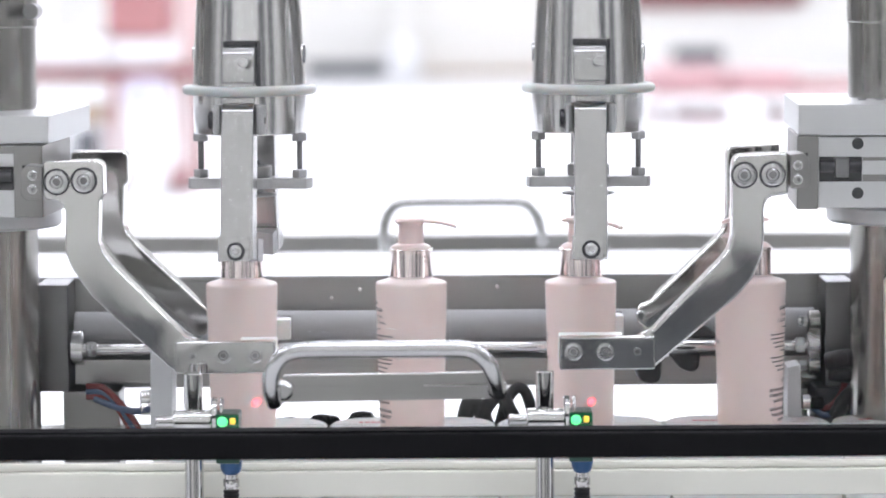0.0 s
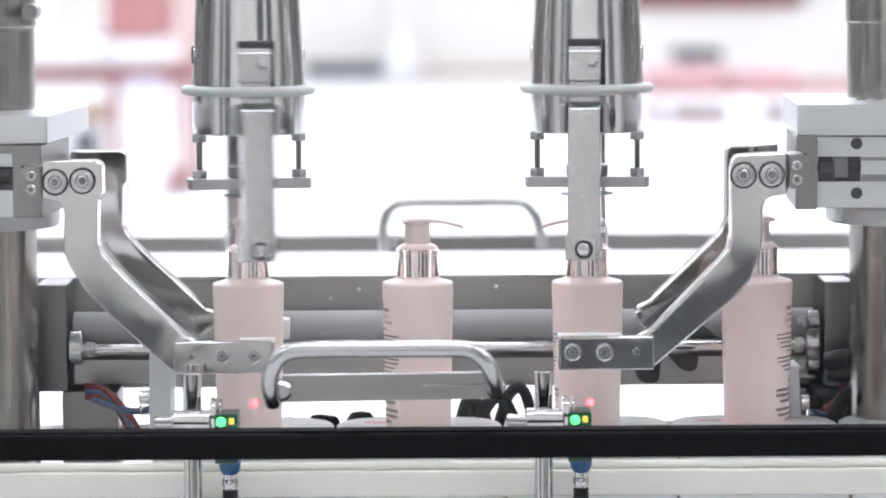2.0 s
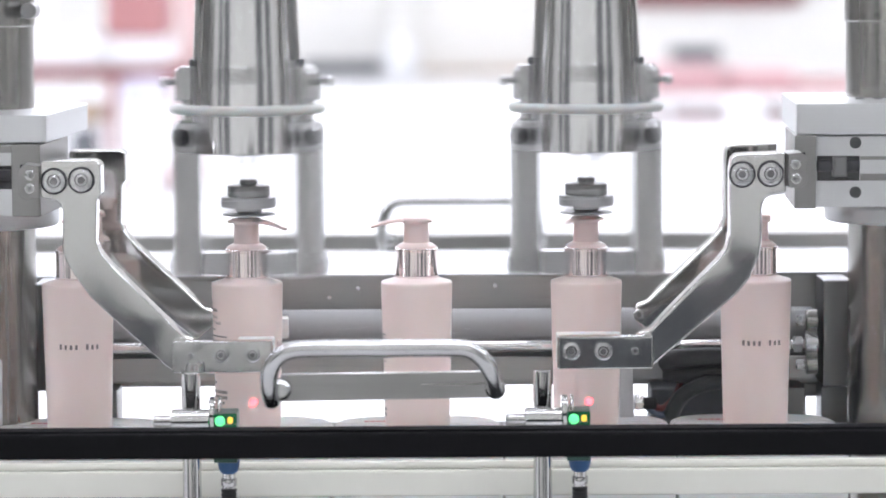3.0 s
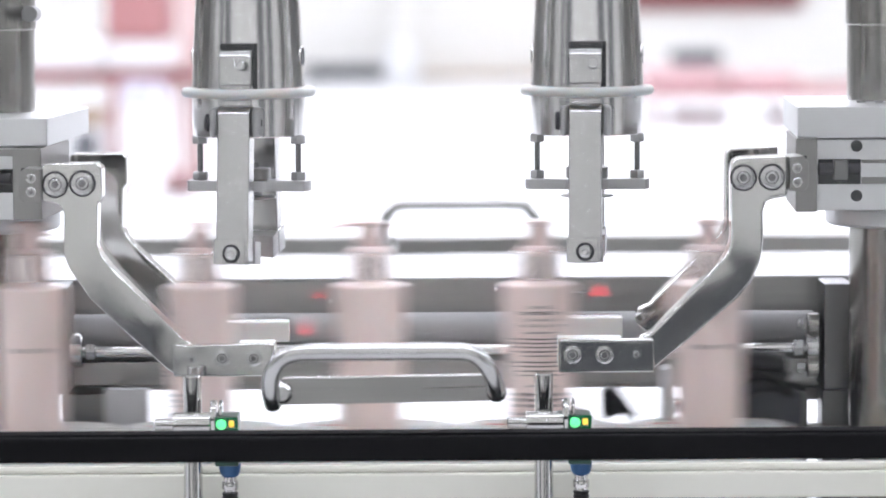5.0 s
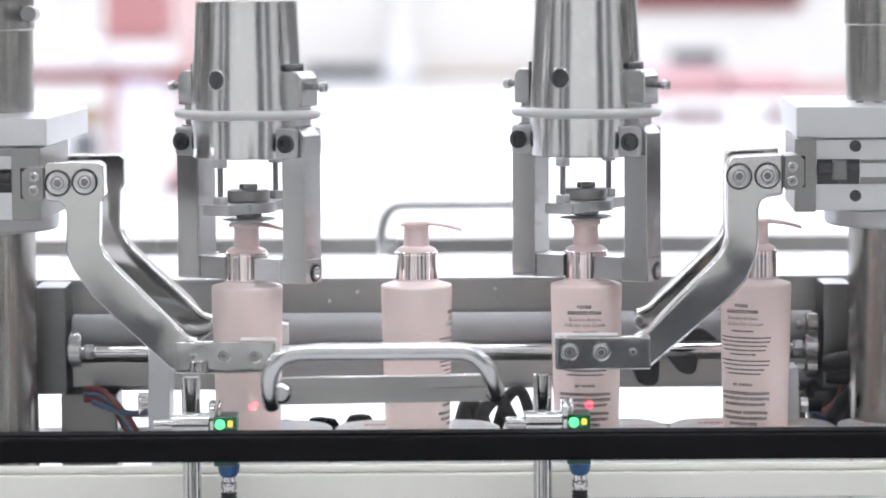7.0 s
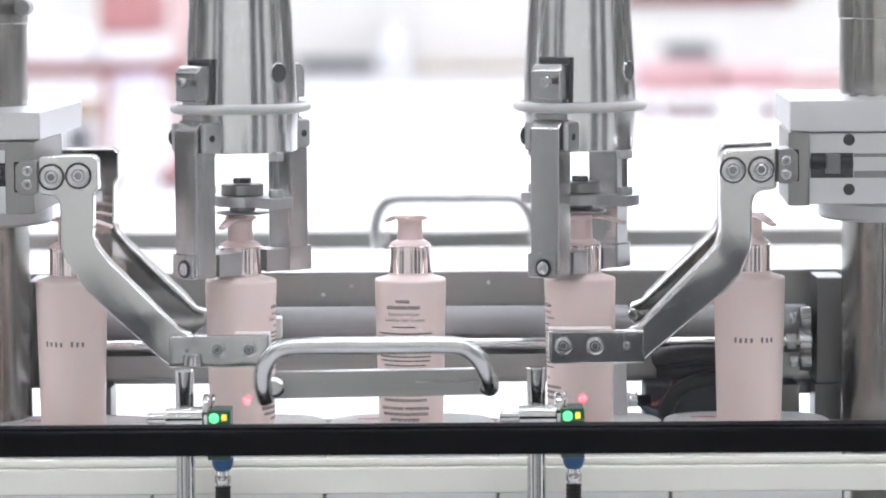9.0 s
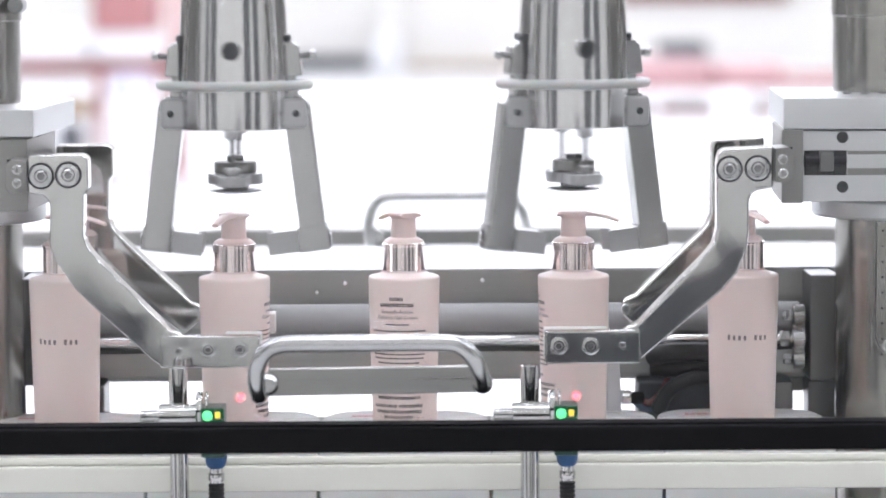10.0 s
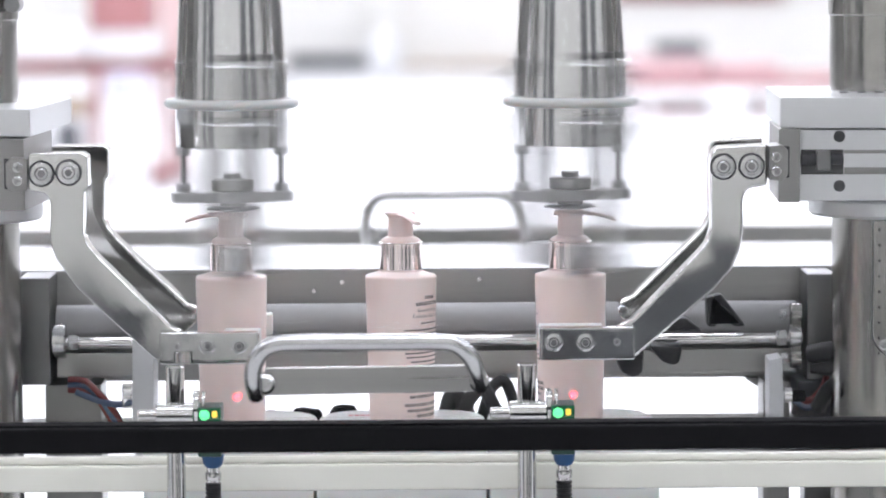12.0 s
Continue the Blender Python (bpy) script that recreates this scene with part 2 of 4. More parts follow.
def ceiling_lamp(x, y, length, width):
    lamp = thing("ceiling_light", (x, y, 4.6), "unseen long flat luminous ceiling lamp added to light the hall", "ceiling light", "hall ceiling lights")
    part("frame", box(x - length / 2 - 0.05, x + length / 2 + 0.05, y - width / 2 - 0.05, y + width / 2 + 0.05, 4.55, 4.60), anodised, lamp)
    part("diffuser", box(x - length / 2, x + length / 2, y - width / 2, y + width / 2, 4.535, 4.548), panel_glow, lamp)


# Unseen strips added as the light; the farthest row brightens the far wall.
for gx in (-5.2, 0.4, 6.0):
    ceiling_lamp(gx, -1.4, 4.6, 0.55)
for gy in (4.5, 8, 11.5, 15, 19, 23, 27, 31):
    for gx in (-10, 0, 10):
        ceiling_lamp(gx, gy, 9.0, 0.68 if gy < 16 else 0.80 if gy < 30 else 0.30)

# unseen dark doors added behind the camera as dark bands in steel reflections
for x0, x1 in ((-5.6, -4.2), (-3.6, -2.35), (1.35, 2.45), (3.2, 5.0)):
    door = thing("added_roller_door", ((x0 + x1) / 2, -3.38, -1.0), "unseen dark roller door added to darken reflections in the steel", "roller door", "roller doors")
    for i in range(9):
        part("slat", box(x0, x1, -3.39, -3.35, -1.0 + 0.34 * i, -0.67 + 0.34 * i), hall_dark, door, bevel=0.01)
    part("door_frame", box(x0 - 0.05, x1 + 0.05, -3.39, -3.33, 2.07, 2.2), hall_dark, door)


# Unseen boxes added so the polished arms and jaws reflect dark below.
def added_cabinet(x0, x1, top):
    c = thing("added_cabinet", ((x0 + x1) / 2, -3.2, -1.0), "unseen dark low cabinet added to darken the clamp reflections", "cabinet", "low cabinets")
    part("body", box(x0, x1, -3.39, -3.10, -1.0, top), hall_dark, c, bevel=0.006)
    part("door", box(x0 + 0.01, x1 - 0.01, -3.098, -3.08, -0.95, top - 0.02), hall_dark, c, bevel=0.004)
    part("handle", box(x1 - 0.05, x1 - 0.035, -3.079, -3.06, top - 0.25, top - 0.11), chrome, c, bevel=0.002)


added_cabinet(0.10, 0.74, -0.15)
added_cabinet(-0.70, -0.47, -0.26)


# ---- far things in the hall ----
def rack(y):
    r = thing("storage_rack", (-1.7193, y, -1.0), "pink steel storage rack with loaded shelves", "storage rack")
    for u0, u1 in ((-1.960, -1.905), (-1.603, -1.575), (-2.5332, -2.4402)):
        part("post", box(u0, u1, y, y + 0.1, -1.0, -0.3256), crate_pink, r, bevel=0.01)
    part("shelf", box(-2.7990, -1.4835, y, y + 1.0, -0.3322, -0.2659), crate_red, r, "red shelf board", bevel=0.01)
    part("shelf", box(-2.7990, -1.4835, y + 0.1, y + 1.0, -0.9576, -0.9176), crate_pink, r, bevel=0.01)


rack(16)
solo("carton", box(-2.7325, -2.0017, 16.1, 16.9, -0.2626, -0.0805), crate_white, "white carton on the rack's shelf", "carton", "cartons", bevel=0.02)
solo("carton", box(-1.9818, -1.6300, 16.1, 16.9, -0.2626, -0.0937), crate_white, "white carton on the rack's shelf", "carton", "cartons", bevel=0.02)
solo("crate", box(-1.9818, -1.6300, 16.1, 16.9, -0.0904, 0.3354), crate_pink, "pink plastic crate stacked on cartons", "crate", "crates", bevel=0.02)
solo("crate", box(-2.7657, -2.4003, 16.1, 16.9, -0.0772, 0.2366), crate_white, "white plastic crate stacked on cartons", "crate", "crates", bevel=0.02)
drum = thing("drum", (-1.724, 15.75, -1.0), "white plastic drum with a lilac cap before the rack", "drum")
part("shell", lathe([(0.112, -1.0), (0.122, -0.985), (0.122, -0.475), (0.118, -0.465)], "z", (-1.724, 15.75, 0), 32), crate_white, drum)
part("cap", lathe([(0.120, -0.464), (0.124, -0.455), (0.124, -0.335), (0.112, -0.320)], "z", (-1.724, 15.75, 0), 32), lilac, drum, "lilac cap")
solo("carton", box(-2.30, -2.02, 16.0, 16.4, -0.9175, -0.580), crate_white, "white carton on the rack's bottom shelf", "carton", "cartons", bevel=0.02)
solo("carton", box(-2.16, -1.99, 16.0, 16.25, -0.579, -0.480), tan_card, "small brown cardboard box on a white carton", "carton", "cartons", bevel=0.01)
solo("board", box(-1.615, -1.485, 17.02, 17.06, -1.0, 0.48), pale_board, "pale pink board standing behind the rack", "board", bevel=0.01)
solo("bin", box(-2.0518, -1.9387, 15, 15.2, -1.0, -0.5757), crate_grey, "dark grey waste bin on the floor", "bin", bevel=0.01)
solo("plinth", box(-1.6300, -0.6300, 34.8, 35.18, -1.0, -0.8300), crate_grey, "dark grey plinth along the far wall", "plinth", bevel=0.02)
solo("plinth", box(-0.2600, 1.3000, 34.9, 35.18, -1.0, -0.9450), tan_card, "low brown plinth along the far wall", "plinth", bevel=0.02)
solo("wall_pillar", box(-0.6200, -0.3000, 34.95, 35.19, -1.0, 4.6), hall_wall, "cream painted pillar before the far wall", "pillar", bevel=0.02)
solo("barrel", lathe([(0.150, -1.0), (0.190, -0.95), (0.212, -0.80), (0.205, -0.66), (0.150, -0.56), (0.070, -0.53)], "z", (-0.468, 33.5, 0), 32), crate_white, "round white plastic barrel on the hall floor", "barrel")


def work_table(y):
    t = thing("work_table", (2.4244, y, -1.0), "long red-edged packing table", "table")
    part("tabletop", box(1.7317, 3.9055, y, y + 2.0, -0.7811, -0.7239), crate_pink, t, bevel=0.01)
    # dark red strip at floor level stands in for the table's shadow
    part("shelf", box(1.8272, 3.9055, y, y + 1.6, -1.0965, -0.9626), crate_red, t, "dark red strip in place of the shadow under the table", bevel=0.01)
    for u in (1.8750, 2.9261, 3.7144):
        part("leg", box(u, u + 0.06, y, y + 0.06, -1.0, -0.7811), crate_white, t)


work_table(24)
solo("carton", box(1.7555, 2.3994, 24.3, 25.2, -0.7239, -0.5427), carton_pink, "pink carton on the packing table", "carton", "cartons", bevel=0.03)
solo("carton", box(2.4710, 3.0434, 24.3, 25.2, -0.7239, -0.5903), carton_pink, "pink carton on the packing table", "carton", "cartons", bevel=0.03)
solo("tool_case", box(1.9940, 2.4233, 24.5, 25.1, -0.5141, -0.3998), crate_grey, "dark grey case on a carton", "case", bevel=0.03)
solo("banner", box(2.29, 4.32, 35.08, 35.18, -0.198, 0.286), crate_red, "red banner on the far wall", "banner")
solo("sack", lathe([(0.10, -1.0161), (0.16, -0.9826), (0.15, -0.8393), (0.08, -0.7916)], "z", (2.5578, 23.9, 0), 20), crate_white, "white sack at the packing table", "sack")

# ---- machine: rear beam and deck ----
rear = thing("rear_beam", (0, 0.15, 0.02), "brushed stainless steel machine beam behind the bottles", "machine beam")
part("beam_body", box(-0.3212, 0.3212, 0.15, 0.34, 0.0106, 0.0975), brushed_x, rear, bevel=0.002)
part("top_plate", box(-0.3212, 0.3212, 0.148, 0.345, 0.0975, 0.0984), bead, rear, "bright polished deck plate")

for bx, bz in ((-0.0661, 0.0877), (0.0414, 0.0893), (-0.0883, 0.0807), (0.1794, 0.0826)):
    part("screw", lathe([(0.0016, 0.0), (0.0016, -0.0008), (0.0008, -0.0012)], "y", (bx, 0.15, bz), 14), chrome, rear)

part("lower_flange", prism([(0.2490, 0.0103), (0.2640, 0.0000), (0.3200, 0.0000), (0.3200, 0.0103)], 0.151, 0.20), gunmetal, rear, bevel=0.001)
back_door = thing("back_door", (0, 0.78, -1.0), "grey steel frame of the machine's back door", "door frame")
part("rail", box(-1.0, 1.0, 0.77, 0.80, 0.0590, 0.0757), brushed_x, back_door, bevel=0.002)
for x in (-1.03, 1.0):
    part("post", box(x, x + 0.03, 0.77, 0.80, -1.0, 0.6), bead, back_door, bevel=0.002)

# ---- guard bar ----
guard = thing("guard_bar", (0, -0.2, -1.0), "matt black guard bar with rubber edge before the line", "guard bar")
part("bar", box(-0.8, 0.8, -0.215, -0.185, 0.0113, 0.0286), black, guard, bevel=0.003)
part("rubber_edge", box(-0.8, 0.8, -0.209, -0.191, 0.0282, 0.0301), black, guard, bevel=0.001)
for x in (-0.82, 0.79):
    part("post", box(x, x + 0.03, -0.215, -0.185, -1.0, 0.5), black, guard, bevel=0.002)
pane = solo("door_pane", box(-0.78, 0.78, -0.1845, -0.1805, 0.0302, 0.56), clear_acrylic, "clear acrylic front door pane with a faint milky haze mixed in", "door pane")
pane.visible_shadow = False
solo("machine_base", box(-1.3, 2.2, -0.18, 0.72, -1.0, -0.3), brushed_x, "brushed steel machine base cabinet", "machine base", bevel=0.003)


# ---- columns and clamp units ----
def column(side, x, xr):
    """Round steel column with a collar disc and a slimmer guide rod above."""
    c = thing("column", (x, 0.06, -0.3), "stout polished steel machine column" if side < 0 else "stout polished steel machine column with an engraved scale", "machine column", "machine columns")
    part("shaft", rod(0.045, -0.3, 0.1468, "z", (x, 0.06, 0), 48, 0.001), column_steel, c)
    part("collar_disc", rod(0.064, 0.1476, 0.1613, "z", (x, 0.05, 0), 56, 0.002), anodised, c, "pale machined collar disc")
    part("guide_rod", rod(0.034, 0.2233, 0.62, "z", (xr, 0.06, 0), 40, 0.001), column_steel, c, "slim polished guide rod")
    part("sleeve", rod(0.0352, 0.2956, 0.62, "z", (xr, 0.06, 0), 40, 0.001), column_steel, c)
    return c


col_l = column(-1, -0.3508, -0.3390)
col_r = column(1, 0.3510, 0.3376)
part("collar_pin", rod(0.006, -0.012, 0.012, "y", (-0.3029, 0.03, 0.3080), 16), dark_steel, col_l)
arc = [(0.352 + 0.0225 * math.cos(radians(q)), 0.0640 + 0.0225 * math.sin(radians(q))) for q in range(180, 361, 15)]
plate = part("scale_plate", prism([(0.3295, 0.1455)] + arc + [(0.3745, 0.1455)], 0.0118, 0.0150), column_steel, col_r, "flat steel scale plate", bevel=0.0006)
part("scale_rim", tube([(x, 0.0120, z) for x, z in [(0.3300, 0.1450), (0.3300, 0.1)] + arc], 0.0006, 8), dark_steel, plate)
for tick in range(9):
    part("scale_mark", rod(0.0009, 0.0112, 0.0119, "y", (0.3347, 0, 0.1385 - 0.0115 * tick), 10, 0.0001), hole_shade_and_mark, plate)
socket_screw(0.0042, (0.3390, 0.0119, 0.0530), 0.0016, "screw", plate)


def clamp_unit(side):
    """Parallel gripper on a column: body, cover plate, carriages and two cranked arms with jaw plates."""
    left = side < 0
    at = (-0.3281, 0.0, 0.1517) if left else (0.3337, 0.0, 0.1476)
    g = thing("bottle_clamp", at, "pneumatic bottle clamp with two cranked polished arms", "clamp", "bottle clamps")
    if left:
        plate = ((-0.42, -0.2822), (0.2144, 0.2347))
        body = ((-0.42, -0.2898), (0.1610, 0.2131))
        carr = ((-0.3072, -0.2862), (0.1619, 0.2136))
        slot = ((-0.3419, -0.3094), (0.1807, 0.1977))
        link = ((-0.2985, -0.2832), (0.1760, 0.2010))
    else:
        plate = ((0.2538, 0.44), (0.2171, 0.2397))
        body = ((0.2636, 0.44), (0.1644, 0.2157))
        carr = ((0.2525, 0.2679), (0.1645, 0.2171))
        slot = ((0.2695, 0.2999), (0.1835, 0.2014))
        link = ((0.2443, 0.2580), (0.1807, 0.2065))
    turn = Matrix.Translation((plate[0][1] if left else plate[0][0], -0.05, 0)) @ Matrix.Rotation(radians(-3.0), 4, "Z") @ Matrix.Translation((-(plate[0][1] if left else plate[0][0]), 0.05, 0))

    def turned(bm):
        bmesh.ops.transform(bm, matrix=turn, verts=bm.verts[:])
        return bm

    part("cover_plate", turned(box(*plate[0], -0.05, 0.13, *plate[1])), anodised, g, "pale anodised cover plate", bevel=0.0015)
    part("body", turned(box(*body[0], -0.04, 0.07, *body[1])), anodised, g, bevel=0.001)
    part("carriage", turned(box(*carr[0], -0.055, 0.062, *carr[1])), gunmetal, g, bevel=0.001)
    if not left:
        for i in range(4):
            part("mark", box(0.3076 + 0.007 * i, 0.3076 + 0.007 * i + 0.0045, 0.03 + 0.02 * (i % 2), 0.045 + 0.02 * (i % 2), plate[1][1] - 0.0004, plate[1][1] + 0.0003), gunmetal, g)
        for sx in (0.005, 0.018, 0.031):
            part("cap_screw", rod(0.0035, plate[1][1] - 0.001, plate[1][1] + 0.0012, "z", (0.3023 + sx, 0.01, 0), 16), dark_steel, g)
    n0, n1 = (link[0][0] - 0.0022, link[0][0] + 0.004) if left else (link[0][1] - 0.004, link[0][1] + 0.0022)
    # black block drawn for the shaded notch, no recess is cut
    part("notch", turned(box(n0, n1, -0.0556, -0.050, link[1][0] + 0.0015, link[1][1] - 0.0015)), black_oxide, g, "dark block in place of the notch shade behind the link")
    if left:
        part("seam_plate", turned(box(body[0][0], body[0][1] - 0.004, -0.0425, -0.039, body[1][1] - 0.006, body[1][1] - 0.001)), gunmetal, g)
    # darker strips laid on the face stand in for shaded grooves
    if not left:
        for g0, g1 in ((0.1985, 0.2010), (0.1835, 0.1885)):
            part("groove", turned(box(slot[0][1] + 0.0005, body[0][1] - 0.001, -0.0404, -0.038, g0, g1)), gunmetal, g, "darker strip in place of the guide groove's shade")
    # near-black block on the face in place of the slot's shaded depth
    part("slot", turned(box(*slot[0], -0.0405, -0.035, *slot[1])), hole_shade_and_mark, g, "near-black block in place of the guide slot's shade")
    zs = (slot[1][0] + slot[1][1]) / 2
    part("piston_rod", rod(0.0042, slot[0][0], slot[0][1], "x", (0, -0.0445, zs + 0.002), 20), black_oxide, g)
    part("piston_nut", box(slot[0][1] - 0.0195, slot[0][1] - 0.0095, -0.050, -0.0408, zs - 0.0055, zs + 0.0085), dark_steel, g, bevel=0.001)
    # near-black discs painted for the shaded insides of the bores
    for hx, hz in (() if left else ((0.2969, 0.2108), (0.2971, 0.1751))):
        part("bore", turned(rod(0.0042, -0.0404, -0.036, "y", (hx, 0, hz), 20, 0.0002)), hole_shade_and_mark, g)
    arms = []
    # front arm outlines, metres in x and z
    if left:
        outline = [(-0.2813, 0.2037), (-0.2443, 0.2039), (-0.2403, 0.2007), (-0.2402, 0.1797), (-0.2435, 0.1757), (-0.2444, 0.1457), (-0.2413, 0.1376), (-0.2342, 0.1287), (-0.1840, 0.0780), (-0.1760, 0.0746), (-0.1761, 0.0632), (-0.1892, 0.0519), (-0.1965, 0.0568), (-0.2316, 0.0892), (-0.2503, 0.1076), (-0.2641, 0.1280), (-0.2683, 0.1402), (-0.2674, 0.1677), (-0.2690, 0.1726), (-0.2729, 0.1754), (-0.2818, 0.1767), (-0.2834, 0.1791), (-0.2830, 0.2013)]
        jaw = (-0.1907, -0.1196, 0.0526, 0.0754)
        bolts = [(-0.2734, 0.1890), (-0.2541, 0.1897)]
        pins = [((-0.1776, 0.0652), 0.0028), ((-0.1562, 0.0658), 0.0058), ((-0.1337, 0.0657), 0.0056)]
    else:
        outline = [(0.2435, 0.2066), (0.2080, 0.2052), (0.2048, 0.2020), (0.2036, 0.1939), (0.2038, 0.1474), (0.2010, 0.1373), (0.1953, 0.1301), (0.1477, 0.0816), (0.1376, 0.0768), (0.1376, 0.0646), (0.1485, 0.0539), (0.1566, 0.0612), (0.2075, 0.1040), (0.2184, 0.1169), (0.2248, 0.1331), (0.2264, 0.1453), (0.2263, 0.1671), (0.2279, 0.1728), (0.2315, 0.1756), (0.2436, 0.1771)]
        jaw = (0.0808, 0.1486, 0.0538, 0.0774)
        bolts = [(0.2121, 0.1909), (0.2322, 0.1912)]
        pins = [((0.0905, 0.0668), 0.0064), ((0.1131, 0.0666), 0.0064), ((0.1356, 0.0669), 0.0028)]
    zt = max(z for _, z in outline)
    for rear_arm in (False, True):
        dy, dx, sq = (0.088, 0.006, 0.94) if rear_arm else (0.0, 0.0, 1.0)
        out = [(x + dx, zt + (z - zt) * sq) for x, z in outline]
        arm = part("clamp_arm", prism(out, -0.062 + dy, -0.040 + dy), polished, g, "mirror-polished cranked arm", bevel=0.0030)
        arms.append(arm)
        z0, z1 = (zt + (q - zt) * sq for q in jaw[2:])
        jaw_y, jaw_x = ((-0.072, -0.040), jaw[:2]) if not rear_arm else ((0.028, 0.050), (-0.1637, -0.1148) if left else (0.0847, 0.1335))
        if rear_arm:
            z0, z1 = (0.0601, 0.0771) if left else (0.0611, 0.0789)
        part("jaw_plate", box(*jaw_x, *((-0.072, -0.060) if not rear_arm else (0.040, 0.052)), z0, z1), jaw_steel, arm, "polished jaw plate", bevel=0.0015)
        pad_x = (jaw_x[0] + 0.045, jaw_x[1]) if left and not rear_arm else (jaw_x[0], jaw_x[1] - 0.022) if not rear_arm else jaw_x
        part("jaw_pad", box(*pad_x, *((-0.0605, -0.036) if not rear_arm else (0.028, 0.0405)), z0 + 0.001, z1 - 0.0008), puck_white, arm, "white plastic jaw pad", bevel=0.001)
        if not rear_arm:
            for bx, bz in bolts:
                # near-black ring in place of the shaded counterbore round the bolt
                part("bolt_seat_shade", rod(0.0096, -0.0626, -0.0615, "y", (bx, 0, bz), 28, 0.0003), hole_shade_and_mark, arm)
                socket_screw(0.0080, (bx, -0.0624, bz), 0.0016, "bolt", arm)
            for (bx, bz), r in pins:
                socket_screw(r, (bx, -0.0715, bz), 0.0022, "bolt", arm)
            (l0, l1), (m0, m1) = link
            c = 0.0042
            shape = [(l0 + c, m0), (l1, m0 + 0.001), (l1, m1 - 0.001), (l0 + c, m1), (l0, m1 - c), (l0, m0 + c)] if left else [(l0, m0 + 0.001), (l1 - c, m0), (l1, m0 + c), (l1, m1 - c), (l1 - c, m1), (l0, m1 - 0.001)]
            part("link_block", prism(shape, -0.066, -0.03), gunmetal, arm, bevel=0.0008)
            for lx, lz in ([(-0.2898, 0.1938), (-0.2900, 0.1841)] if left else [(0.2495, 0.1977), (0.2496, 0.1877)]):
                socket_screw(0.0036, (lx, -0.0655, lz), 0.002, "bolt", arm)
        else:
            bx, bz = pins[0][0] if left else pins[2][0]
            socket_screw(0.004, (bx + dx + (0.002 if left else 0.0045), jaw_y[0] - 0.003, zt + (bz - zt) * sq + 0.003), 0.004, "bolt", arm)
    return g, arms


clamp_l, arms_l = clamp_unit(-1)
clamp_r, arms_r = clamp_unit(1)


# ---- capping heads ----
def extrude_x(outline, x0, x1):
    """A bar of the given outline in y, z."""
    bm = prism([(y, z) for y, z in outline], x0, x1)
    for v in bm.verts:
        v.co = Vector((v.co.y, v.co.x, v.co.z))
    return bm


def hexnut(r, z0, z1, at):
    return lathe([(r * 0.9, z0), (r, z0 + 0.0008), (r, z1 - 0.0008), (r * 0.9, z1)], "z", at, 6)


